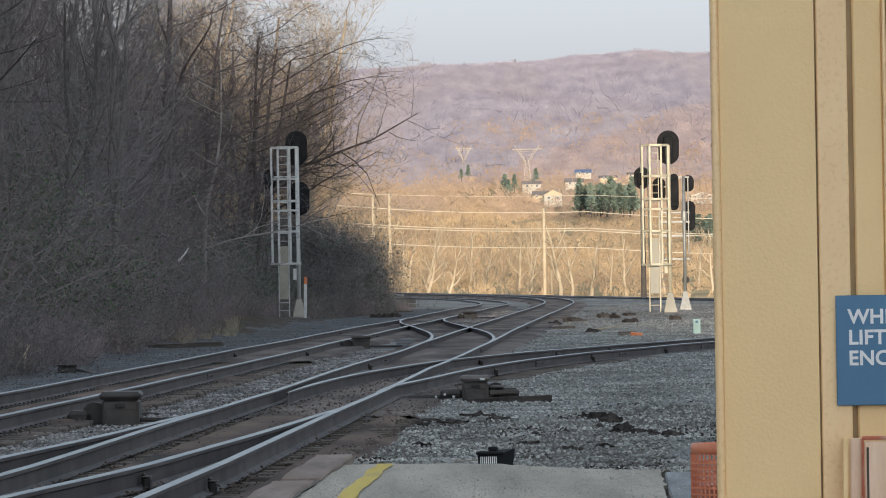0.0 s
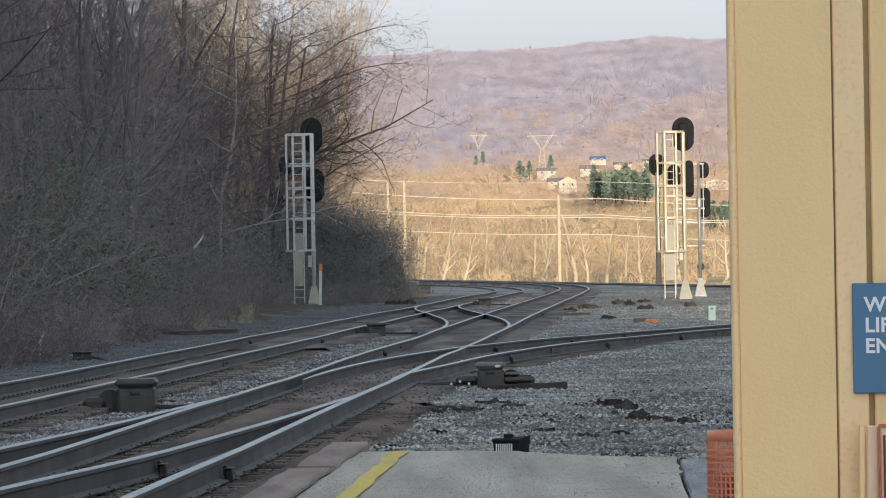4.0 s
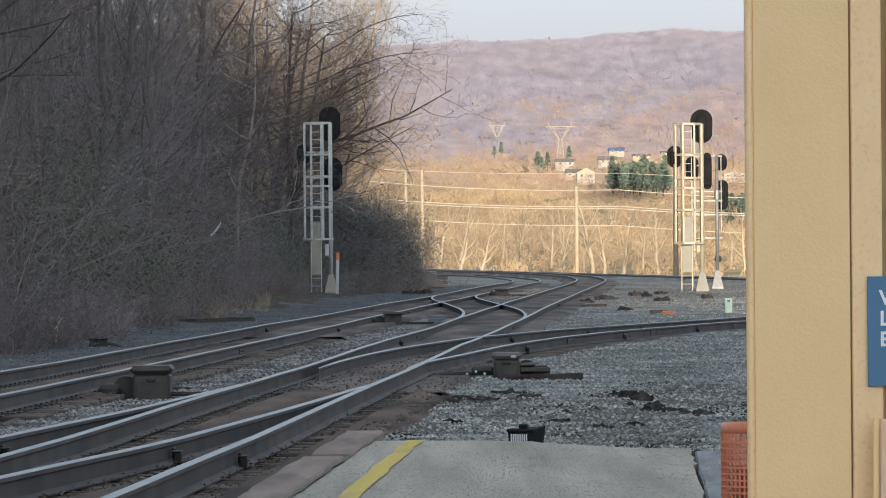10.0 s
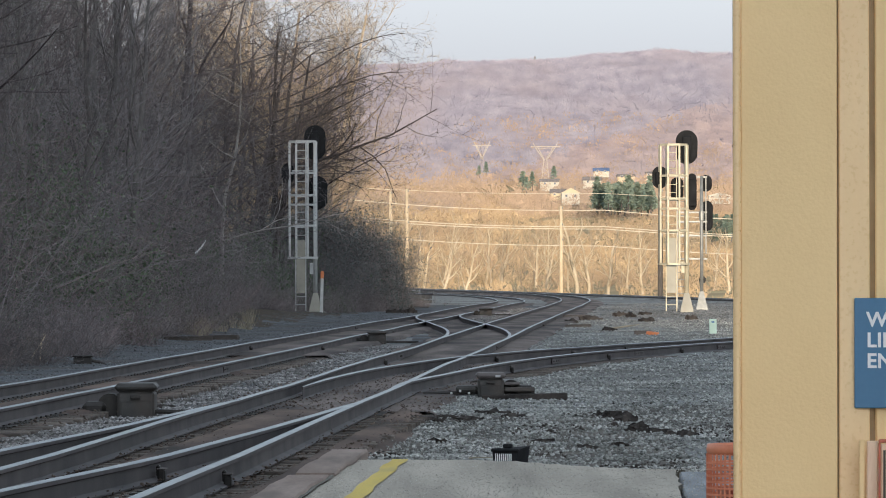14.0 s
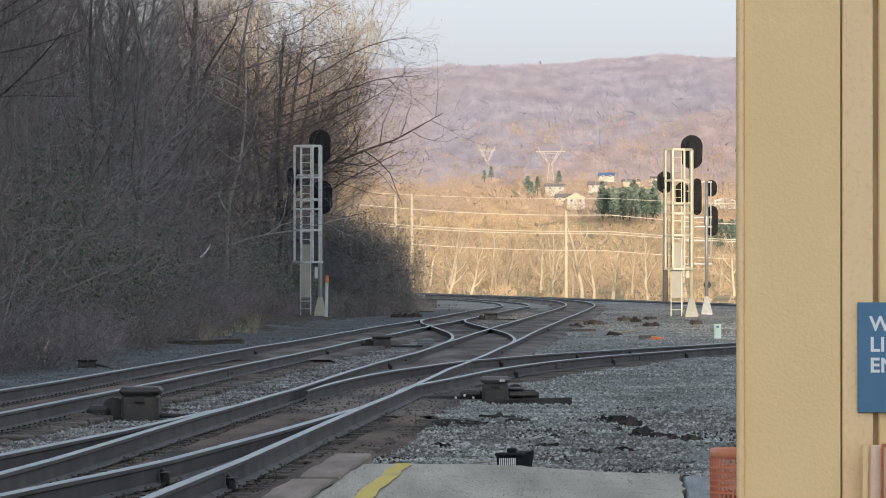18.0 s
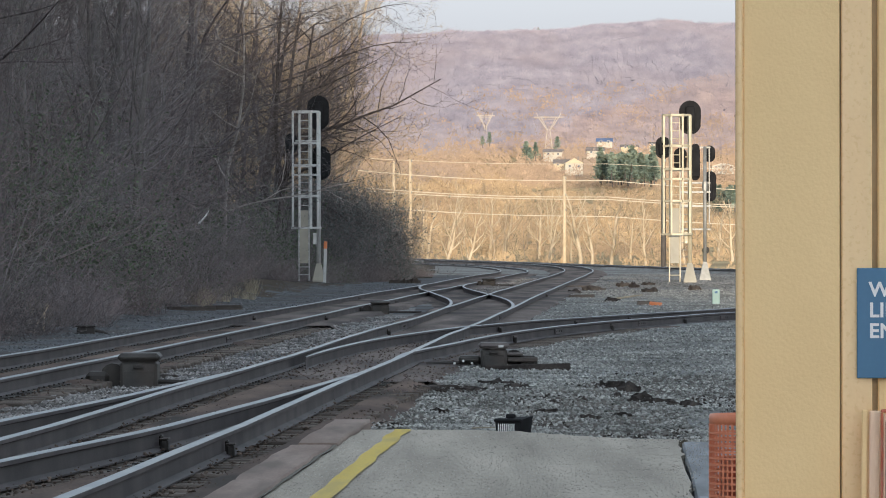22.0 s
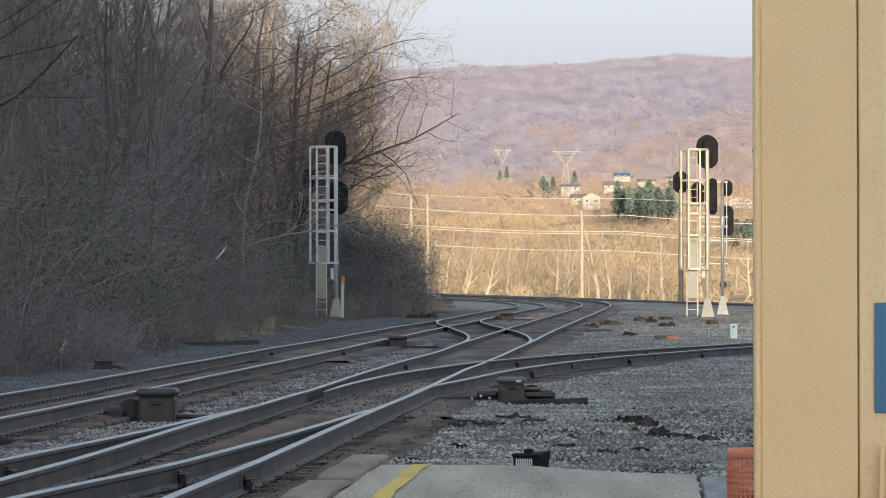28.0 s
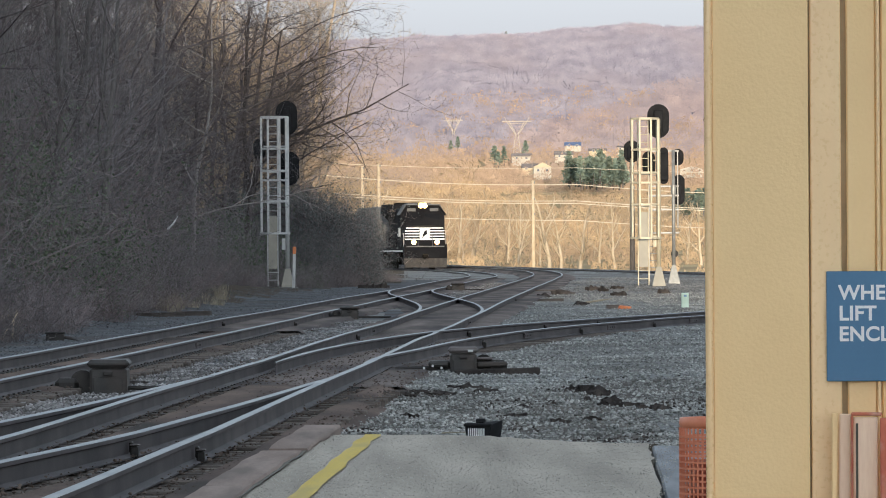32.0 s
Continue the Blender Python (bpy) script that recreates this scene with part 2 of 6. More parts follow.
M = {
    "ground": surface("ground_gravel", (0.13, 0.132, 0.128), (0.33, 0.335, 0.325), 3.0, 0.95, 0, 0.8, 22, 0, c=(0.085, 0.070, 0.056), c_scale=0.16, c_amount=0.7),
    "stones": surface("ballast_stone", (0.17, 0.17, 0.158), (0.45, 0.447, 0.42), 0.8, 0.9, 0, 0.3, 30, 0.5, island=True),
    "midstone": surface("brownish_crushed_stone", (0.12, 0.113, 0.108), (0.37, 0.355, 0.345), 0.8, 0.9, 0, 0.3, 30, 0.5, island=True),
    "cinder": surface("dark_cinder_shoulder", (0.055, 0.058, 0.065), (0.16, 0.165, 0.177), 1.2, 0.95, 0, 0.8, 22, 0, c=(0.07, 0.058, 0.049), c_scale=0.3, c_amount=0.7),
    "darkstone": surface("dark_crushed_stone", (0.08, 0.083, 0.085), (0.24, 0.245, 0.25), 0.8, 0.9, 0, 0.3, 30, 0.4, island=True),
    "fouledstone": surface("dirty_stone", (0.07, 0.053, 0.044), (0.19, 0.15, 0.125), 1.2, 0.95, 0, 0.2, 25, 0.35, island=True),
    "fouled": surface("fouled_ballast", (0.066, 0.047, 0.039), (0.18, 0.128, 0.103), 1.6, 0.95, 0, 0.5, 34, 0, stretch=(1, 0.2, 1), c=(0.034, 0.029, 0.027), c_scale=1.1, c_amount=0.85),
    "tie": surface("creosoted_timber", (0.065, 0.055, 0.048), (0.20, 0.17, 0.148), 3, 0.9, 0, 0.6, 40, 0.35, stretch=(0.3, 3, 3)),
    "rail": surface("rusty_rail_steel", (0.04, 0.034, 0.036), (0.10, 0.083, 0.082), 1.2, 0.72, 0.15, 0.15, 50, 0),
    "railtop": surface("worn_rail_head", (0.085, 0.103, 0.132), (0.135, 0.158, 0.195), 0.6, 0.36, 1.0, 0.0, 1.2, 0),
    "railpale": surface("weathered_rail_web", (0.10, 0.085, 0.08), (0.17, 0.15, 0.14), 1.2, 0.8, 0.2, 0.2, 50, 0.2),
    "iron": surface("dark_iron", (0.02, 0.019, 0.018), (0.06, 0.052, 0.046), 5, 0.65, 0.4, 0.3, 60, 0.15),
    "machine": surface("weathered_machine_paint", (0.035, 0.034, 0.032), (0.085, 0.078, 0.07), 4, 0.6, 0.3, 0.3, 50, 0.1, c=(0.06, 0.04, 0.03), c_scale=3),
    "litter": surface("leaf_litter", (0.035, 0.026, 0.02), (0.11, 0.08, 0.058), 1.2, 1.0, 0, 0.9, 12, 0, c=(0.035, 0.045, 0.02), c_scale=0.2),
    "field": surface("dry_grass_field", (0.36, 0.27, 0.14), (0.54, 0.42, 0.23), 0.05, 1.0, 0, 0.3, 1.0, 0, c=(0.16, 0.12, 0.08), c_scale=0.02),
    "bark": surface("grey_bark", (0.10, 0.09, 0.084), (0.20, 0.18, 0.165), 3, 0.95, 0, 0.6, 30, 0.35, stretch=(2, 2, 0.4)),
    "twig": surface("bare_twigs", (0.135, 0.122, 0.122), (0.25, 0.226, 0.222), 0.5, 0.95, 0, 0, 8, 0.35),
    "twigred": surface("reddish_twigs", (0.14, 0.112, 0.11), (0.25, 0.20, 0.19), 0.5, 0.95, 0, 0, 8, 0.35),
    # Pale for dead brush, and for tree limbs coloured as catching light.
    "paletwig": surface("pale_dead_and_lit_twigs", (0.22, 0.20, 0.185), (0.38, 0.35, 0.32), 0.8, 0.95, 0, 0, 8, 0.2),
    "leaf": surface("dull_green_leaves", (0.06, 0.09, 0.05), (0.165, 0.205, 0.115), 1.5, 0.8, 0, 0, 10, 0.3, island=True),
    "needle": surface("conifer_needles", (0.13, 0.18, 0.155), (0.27, 0.31, 0.235), 0.25, 0.9, 0, 0, 2, 0.3),
    "straw": surface("dead_grass", (0.22, 0.19, 0.14), (0.42, 0.37, 0.28), 3, 1.0, 0, 0, 20, 0.3, island=True),
    # Distance haze is mixed into this bluish mauve.
    "farwood": surface("hazy_far_woods", (0.232, 0.22, 0.272), (0.39, 0.36, 0.408), 0.085, 1.0, 0, 0, 0.3, 0, stretch=(1, 0.1, 1), c=(0.335, 0.285, 0.30), c_scale=0.02, c_amount=0.45),
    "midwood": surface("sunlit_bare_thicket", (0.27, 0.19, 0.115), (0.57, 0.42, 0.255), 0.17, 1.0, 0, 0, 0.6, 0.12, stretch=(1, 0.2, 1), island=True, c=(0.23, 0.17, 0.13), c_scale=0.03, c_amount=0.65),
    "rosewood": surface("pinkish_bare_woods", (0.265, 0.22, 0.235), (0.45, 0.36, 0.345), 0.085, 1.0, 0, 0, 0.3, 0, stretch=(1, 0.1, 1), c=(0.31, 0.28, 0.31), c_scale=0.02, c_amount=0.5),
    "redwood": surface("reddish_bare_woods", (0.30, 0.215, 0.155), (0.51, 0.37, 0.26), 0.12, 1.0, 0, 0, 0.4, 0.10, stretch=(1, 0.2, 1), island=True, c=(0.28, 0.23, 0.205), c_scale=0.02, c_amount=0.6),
    "soil": surface("dark_littered_soil", (0.06, 0.052, 0.045), (0.17, 0.152, 0.132), 0.9, 0.95, 0, 0.8, 9, 0, c=(0.045, 0.038, 0.032), c_scale=0.7, c_amount=0.8),
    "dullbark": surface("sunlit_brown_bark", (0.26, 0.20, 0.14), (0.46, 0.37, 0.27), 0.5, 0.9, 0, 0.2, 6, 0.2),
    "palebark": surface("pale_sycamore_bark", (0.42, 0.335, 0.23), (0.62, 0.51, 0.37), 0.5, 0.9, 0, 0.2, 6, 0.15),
    # Floor under the far woods carries their haze tint too.
    "hillside": surface("hazy_hill_floor", (0.27, 0.247, 0.29), (0.36, 0.325, 0.365), 0.05, 1.0, 0, 0, 0.4, 0),
    "concrete": surface("platform_asphalt", (0.28, 0.25, 0.208), (0.52, 0.465, 0.39), 2.5, 0.92, 0, 0.3, 60, 0, stretch=(1, 0.06, 1), c=(0.30, 0.268, 0.22), c_scale=2.2, c_amount=0.3),
    "coping": surface("pinkish_concrete_coping", (0.22, 0.168, 0.142), (0.36, 0.285, 0.243), 2.5, 0.92, 0, 0.3, 60, 0.08, stretch=(1, 0.12, 1), c=(0.13, 0.107, 0.094), c_scale=3, c_amount=0.7),
    "yellow": surface("worn_yellow_paint", (0.50, 0.36, 0.05), (0.72, 0.54, 0.09), 3, 0.8, 0, 0.1, 80, 0, stretch=(1, 0.1, 1), c=(0.34, 0.26, 0.09), c_scale=6, c_amount=0.6),
    "slate": surface("wet_dark_slab", (0.04, 0.043, 0.05), (0.20, 0.21, 0.23), 4.5, 0.6, 0, 0.25, 40, 0.3, stretch=(1, 0.12, 1)),
    "wall": surface("tan_stucco_paint", (0.875, 0.60, 0.285), (0.935, 0.66, 0.325), 1.5, 0.5, 0, 0.2, 85, 0, c=(0.83, 0.57, 0.27), c_scale=1.1, c_amount=0.4),
    "trim": surface("tan_metal_trim", (0.87, 0.59, 0.30), (0.93, 0.66, 0.35), 2, 0.3, 0.0, 0.08, 60, 0.02),
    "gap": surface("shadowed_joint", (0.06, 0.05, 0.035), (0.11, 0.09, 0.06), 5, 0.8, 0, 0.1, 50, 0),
    # Wall tan darkened to hold the shade inside seam and groove.
    "seamtan": surface("tan_recess_shade", (0.34, 0.245, 0.13), (0.44, 0.325, 0.18), 5, 0.8, 0, 0.1, 50, 0),
    "signblue": surface("blue_sign_plastic", (0.055, 0.155, 0.27), (0.07, 0.185, 0.31), 2, 0.4, 0, 0.02, 60, 0),
    "white": surface("white_lettering", (0.78, 0.78, 0.76), (0.84, 0.84, 0.82), 6, 0.5, 0, 0, 60, 0),
    "plywood": surface("bare_plywood", (0.78, 0.53, 0.35), (0.92, 0.69, 0.49), 3, 0.75, 0, 0.15, 40, 0.06, stretch=(4, 4, 0.5)),
    "redpaint": surface("worn_red_paint", (0.42, 0.09, 0.05), (0.60, 0.18, 0.10), 4, 0.7, 0, 0.15, 50, 0.05, c=(0.66, 0.48, 0.38), c_scale=9, c_amount=0.6),
    "orange": surface("orange_plastic", (0.60, 0.185, 0.09), (0.76, 0.28, 0.15), 5, 0.5, 0, 0.1, 50, 0.04),
    "galv": surface("galvanised_steel", (0.22, 0.22, 0.21), (0.32, 0.32, 0.30), 6, 0.5, 0.35, 0.1, 60, 0.05),
    "alu": surface("aluminium_paint", (0.44, 0.44, 0.425), (0.58, 0.58, 0.56), 4, 0.5, 0.15, 0.05, 60, 0.04),
    "sigblack": surface("flat_black_paint", (0.014, 0.014, 0.015), (0.028, 0.028, 0.03), 3, 0.9, 0, 0.1, 50, 0.05),
    "rustorange": surface("faded_orange_marker", (0.60, 0.16, 0.05), (0.74, 0.26, 0.10), 6, 0.6, 0, 0.1, 50, 0),
    "mint": surface("pale_green_box", (0.42, 0.56, 0.48), (0.52, 0.66, 0.58), 5, 0.6, 0, 0.1, 50, 0),
    "locoblack": surface("black_locomotive_paint", (0.008, 0.008, 0.010), (0.018, 0.018, 0.020), 1, 0.84, 0, 0.05, 30, 0),
    "locogrey": surface("dusty_underframe", (0.005, 0.0045, 0.004), (0.018, 0.015, 0.012), 2, 0.85, 0.0, 0.2, 40, 0),
    "cargrey": surface("weathered_grey_car", (0.12, 0.12, 0.12), (0.20, 0.197, 0.193), 0.8, 0.84, 0.0, 0.1, 20, 0),
    "polewood": surface("weathered_pole", (0.46, 0.36, 0.24), (0.64, 0.52, 0.37), 1, 0.9, 0, 0.2, 12, 0.1),
    "wire": surface("dull_cable", (0.52, 0.46, 0.36), (0.64, 0.57, 0.46), 1, 0.7, 0.2, 0, 5, 0),
    "housewhite": surface("white_siding", (0.46, 0.42, 0.35), (0.58, 0.53, 0.45), 0.5, 0.8, 0, 0, 4, 0.05),
    "housetan": surface("tan_siding", (0.52, 0.42, 0.28), (0.64, 0.53, 0.36), 0.5, 0.8, 0, 0, 4, 0.05),
    "roof": surface("grey_shingle", (0.19, 0.165, 0.15), (0.30, 0.26, 0.24), 0.8, 0.9, 0, 0, 5, 0.1),
    "roofblue": surface("blue_roof", (0.08, 0.12, 0.22), (0.14, 0.19, 0.32), 0.8, 0.6, 0, 0, 5, 0.1),
    "pane": glass_dark("dark_window_glass"),
    "lamp": glow("lit_headlamp", (1.0, 0.72, 0.34), 260.0),
    # Emission for the orange halo painted round the headlamps.
    "halo_ring": glow("headlamp_halo", (1.0, 0.50, 0.14), 2.6),
    "marker": glow("amber_marker_lamp", (1.0, 0.45, 0.12), 4.0),
    # Aluminium paint with the warm sun tint put into its colour.
    "cream": surface("sun_tinted_aluminium_paint", (0.48, 0.425, 0.30), (0.64, 0.57, 0.42), 3, 0.55, 0.1, 0.05, 60, 0.06, c=(0.38, 0.33, 0.23), c_scale=2),
    "guard": surface("beige_sheet_metal", (0.30, 0.28, 0.23), (0.38, 0.355, 0.29), 2, 0.6, 0.1, 0.05, 60, 0),
    "lattice": surface("weathered_lattice_steel", (0.42, 0.36, 0.30), (0.54, 0.47, 0.40), 0.5, 0.7, 0.1, 0, 5, 0),
    "darkleaf": surface("dark_evergreen_leaves", (0.085, 0.10, 0.098), (0.18, 0.20, 0.19), 1.2, 0.85, 0, 0, 10, 0.3, island=True),
    # Sunlit version of the twigs: the gold light is in the colour.
    "goldtwig": surface("twigs_tinted_by_low_sun", (0.25, 0.19, 0.13), (0.42, 0.33, 0.22), 0.5, 0.95, 0, 0, 8, 0.3),
    # Twig brown lowered to hold the shade at the end of the wood.
    "edgetwig": surface("brown_twigs_darkened_by_shade", (0.07, 0.06, 0.059), (0.17, 0.142, 0.132), 0.5, 0.95, 0, 0, 8, 0.35),
    "thickstem": surface("grey_brown_stems", (0.115, 0.10, 0.10), (0.29, 0.255, 0.245), 1.0, 0.9, 0, 0, 8, 0.3),
    # Bark colour near black, for limbs seen as silhouettes.
    "limbdark": surface("silhouette_bark", (0.03, 0.026, 0.026), (0.10, 0.084, 0.078), 3, 0.95, 0, 0.4, 30, 0.2, stretch=(2, 2, 0.4)),
    # Same shade put into the stems of the edge trees.
    "brownstem": surface("brown_stems_darkened_by_shade", (0.065, 0.057, 0.059), (0.19, 0.165, 0.16), 1.0, 0.9, 0, 0, 8, 0.3),
    "charred": surface("black_rotten_wood", (0.025, 0.022, 0.021), (0.10, 0.085, 0.075), 4, 0.85, 0, 0.5, 30, 0.3),
    "cabglass": surface("tinted_cab_glass", (0.008, 0.009, 0.011), (0.014, 0.015, 0.018), 1, 0.9, 0, 0, 5, 0),
    "fouledfar": surface("dark_fouled_ballast", (0.075, 0.062, 0.056), (0.24, 0.195, 0.175), 1.2, 0.95, 0, 0.6, 20, 0, stretch=(1, 0.15, 1), c=(0.038, 0.034, 0.035), c_scale=0.8, c_amount=0.75),
    "grit": surface("asphalt_aggregate", (0.28, 0.26, 0.225), (0.54, 0.505, 0.445), 0.8, 0.95, 0, 0, 30, 0.35, island=True),
}


# ---------- mesh building ----------
class Geo:
    """Collects corners and faces of one mesh."""

    def __init__(self):
        self.v, self.f, self.m = [], [], []

    def add(self, verts, faces, slot=0):
        o = len(self.v)
        self.v += [tuple(p) for p in verts]
        self.f += [tuple(i + o for i in q) for q in faces]
        self.m += [slot] * len(faces)
        return self

    def box(self, x0, y0, z0, x1, y1, z1, edge=0.0, turn=None, slot=0):
        """A box with chamfered edges."""
        c = Vector(((x0 + x1) / 2, (y0 + y1) / 2, (z0 + z1) / 2))
        h = Vector(((x1 - x0) / 2, (y1 - y0) / 2, (z1 - z0) / 2))
        e = min(edge, 0.45 * min(h) * 2)
        if e <= 0:
            pts = [Vector((sx * h.x, sy * h.y, sz * h.z)) for sz in (-1, 1) for sy in (-1, 1) for sx in (-1, 1)]
            faces = [(0, 2, 3, 1), (4, 5, 7, 6), (0, 1, 5, 4), (2, 6, 7, 3), (0, 4, 6, 2), (1, 3, 7, 5)]
        else:
            pts, at = [], {}
            for sz in (-1, 1):
                for sy in (-1, 1):
                    for sx in (-1, 1):
                        for axis in range(3):
                            p = [sx * (h.x - e), sy * (h.y - e), sz * (h.z - e)]
                            p[axis] = (sx, sy, sz)[axis] * h[axis]
                            at[sx, sy, sz, axis] = len(pts)
                            pts.append(Vector(p))
            faces = []
            for axis in range(3):
                u, w = (axis + 1) % 3, (axis + 2) % 3
                for s in (-1, 1):
                    ring = []
                    for a, b in ((-1, -1), (1, -1), (1, 1), (-1, 1)):
                        k = [0, 0, 0]
                        k[axis], k[u], k[w] = s, a, b
                        ring.append(at[(*k, axis)])
                    faces.append(tuple(ring if s > 0 else ring[::-1]))
                for a in (-1, 1):
                    for b in (-1, 1):
                        k0, k1 = [0, 0, 0], [0, 0, 0]
                        k0[axis], k1[axis] = -1, 1
                        for k in (k0, k1):
                            k[u], k[w] = a, b
                        q = (at[(*k0, u)], at[(*k1, u)], at[(*k1, w)], at[(*k0, w)])
                        faces.append(q if a * b > 0 else q[::-1])
            for sx in (-1, 1):
                for sy in (-1, 1):
                    for sz in (-1, 1):
                        q = tuple(at[sx, sy, sz, k] for k in range(3))
                        faces.append(q if sx * sy * sz > 0 else q[::-1])
        if turn is not None:
            pts = [turn @ p for p in pts]
        return self.add([c + p for p in pts], faces, slot)

    def tube(self, points, radii, sides=6, closed=True, slot=0):
        """A tube along points, with a radius at each."""
        pts = [Vector(p) for p in points]
        rr = [radii] * len(pts) if isinstance(radii, (int, float)) else radii
        verts, faces = [], []
        side = None
        for i, p in enumerate(pts):
            way = (pts[min(i + 1, len(pts) - 1)] - pts[max(i - 1, 0)]).normalized()
            if side is None:
                side = way.orthogonal().normalized()
            side = (side - way * side.dot(way)).normalized()
            up = way.cross(side)
            for k in range(sides):
                a = 2 * math.pi * k / sides
                verts.append(p + (side * math.cos(a) + up * math.sin(a)) * rr[i])
        for i in range(len(pts) - 1):
            for k in range(sides):
                a, b = i * sides + k, i * sides + (k + 1) % sides
                faces.append((a, b, b + sides, a + sides))
        if closed:
            faces.append(tuple(range(sides))[::-1])
            faces.append(tuple(range(len(verts) - sides, len(verts))))
        return self.add(verts, faces, slot)

    def sliver(self, a, b, w, r):
        """A thin twig: a narrow wedge turned at random."""
        d = b - a
        side = d.orthogonal().normalized()
        side.rotate(Matrix.Rotation(r.uniform(0, 3.1416), 3, d))
        return self.add([a - side * w, a + side * w, b], [(0, 1, 2)])

    def prism(self, outline, path_a, path_b, slot=0):
        """An outline of 3D points at one end joined to the same at the other."""
        n = len(outline)
        va = [Vector(path_a) + Vector(p) for p in outline]
        vb = [Vector(path_b) + Vector(p) for p in outline]
        faces = [(i, (i + 1) % n, (i + 1) % n + n, i + n) for i in range(n)]
        faces += [tuple(range(n))[::-1], tuple(range(n, 2 * n))]
        return self.add(va + vb, faces, slot)

    def sweep(self, rows, closed=False, slots=None):
        """Rows of equal length joined to a sheet; slots: a material for each strip."""
        n = len(rows[0])
        verts = [p for r in rows for p in r]
        o = len(self.v)
        self.v += [tuple(p) for p in verts]
        for i in range(len(rows) - 1):
            for k in range(n if closed else n - 1):
                a, b = o + i * n + k, o + i * n + (k + 1) % n
                self.f.append((a, b, b + n, a + n))
                self.m.append(slots[k] if slots else 0)
        if closed:
            self.f += [tuple(range(o, o + n))[::-1], tuple(range(o + (len(rows) - 1) * n, o + len(rows) * n))]
            self.m += [0, 0]
        return self

    def mesh(self, name, mats, smooth=False):
        me = bpy.data.meshes.new(name)
        me.from_pydata(self.v, [], self.f)
        for m in mats if isinstance(mats, (list, tuple)) else [mats]:
            me.materials.append(m)
        if any(self.m):
            me.polygons.foreach_set("material_index", self.m)
        if smooth:
            me.polygons.foreach_set("use_smooth", [True] * len(self.f))
        me.update()
        return me


def thing(name, x=0, y=0, z=0, rz=0, label="", category="", group="", kind=""):
    ob = new(name)
    ob.matrix_basis = pose(x, y, z, 0, 0, rz)
    return tagged(ob, label, category, group, kind)


def part(name, geo, material, parent, label="", smooth=False):
    ob = new(name, geo.mesh(name, material, smooth))
    ob.parent = parent
    return tagged(ob, label)


def solo(name, geo, material, label, category, group="", kind="", smooth=False, place=None):
    ob = new(name, geo.mesh(name, material, smooth))
    if place is not None:
        ob.matrix_basis = place
    return tagged(ob, label, category, group, kind)


def piece(name, mesh, parent, m, label=""):
    ob = new(name, mesh)
    ob.parent = parent
    ob.matrix_basis = m
    return tagged(ob, label)


def lerp(x, table):
    return float(np.interp(x, [p[0] for p in table], [p[1] for p in table]))


def ease(a, b, x):
    u = min(1.0, max(0.0, (x - a) / (b - a)))
    return u * u * (3 - 2 * u)


rng = random.Random(7)


# ---------- plan: the tracks, as x and z over y ----------
Z1 = [(30, 0.06), (55, 0.061), (80, 0.036), (110, 0.031), (150, 0.033), (200, 0.0), (260, 0.01), (330, -0.08), (400, -0.064), (450, -0.1)]
Z2 = [(30, 0.125), (45, 0.057), (60, 0.039), (75, 0.01), (90, 0.03), (115, 0.0), (150, 0.029), (200, 0.025), (260, 0.0), (330, 0.06), (400, 0.09), (450, 0.10)]


def bend(y, start, radius):
    d = max(0.0, y - start)
    return radius - math.sqrt(radius * radius - d * d) if d < radius * 0.98 else radius


def x1(y):
    return -7.8176 + 0.04005 * y - bend(y, 286.4, 1062)


def x2(y):
    return -4.1304 + 0.03947 * y - bend(y, 286.4, 1085) + 0.1063 * (max(0, 75 - y) / 40) ** 2


def x4(y):
    u = max(0.0, 66 - y)
    return x2(y) - 0.014 * u - 0.00065 * u * u


def x3(y):
    if y < 114:
        d = y - 114
        return 3.72 + 0.2076 * d + 0.002433 * d * d + 0.0000044 * d ** 3
    u = (y - 83) / 80
    return -0.9371 + 0.07607 * (y - 83) + 18.7965 * u * u - 8.9847 * u ** 3


def x5(y):
    return 16.4 - 0.083 * (y - 312)


def xc(y):
    """The crossover between the two main tracks."""
    return x1(y) + (x2(y) - x1(y)) * ease(207, 127, y)


def z1(y):
    return lerp(y, Z1)


def z2(y):
    return lerp(y, Z2)


def z3(y):
    return lerp(y, [(80, 0.01), (100, 0.02), (120, -0.01), (150, -0.06), (180, -0.04)])


def bed(y):
    return lerp(y, [(20, 0.12), (45, 0.06), (75, 0.02), (110, 0.02), (200, 0.01), (300, 0.0), (450, 0.0)])


# ---------- ground: one sheet from behind the camera to the hills ----------
def ridge(x):
    return 169.5 + 0.036 * (x + 30) + 3.0 * math.exp(-((x - 180) / 35) ** 2) - 0.03 * max(0.0, x - 190) + 0.8 * math.sin(x * 0.11) + 0.6 * math.sin(x * 0.047 + 1)


def ground_z(x, y):
    z = bed(y) - 0.25 + 0.07 * ease(85, 135, y)
    over = y - max(250.0, 312 + (16.4 - x) / 0.083)
    z -= 4.5 * ease(6, 70, over)
    if y > 700:
        z += lerp(y, [(700, 0.0), (850, 3.2), (1000, 5.0), (1700, 13), (2300, 27), (2560, 33), (2760, 42), (2950, 49), (3300, 60)])
    if y > 3100:
        z += (ridge(x) - 62) * ease(3050, 4650, y) ** 0.8
        if y > 4650:
            z -= 40 * ease(4650, 4990, y)
    left = (x1(min(y, 330)) - 5.2) - x
    if y < 260:
        z += 6.5 * ease(0, 15, left) * (1 - ease(175, 235, y)) + 0.25 * ease(-1.5, 1, left) * (1 - ease(200, 240, y))
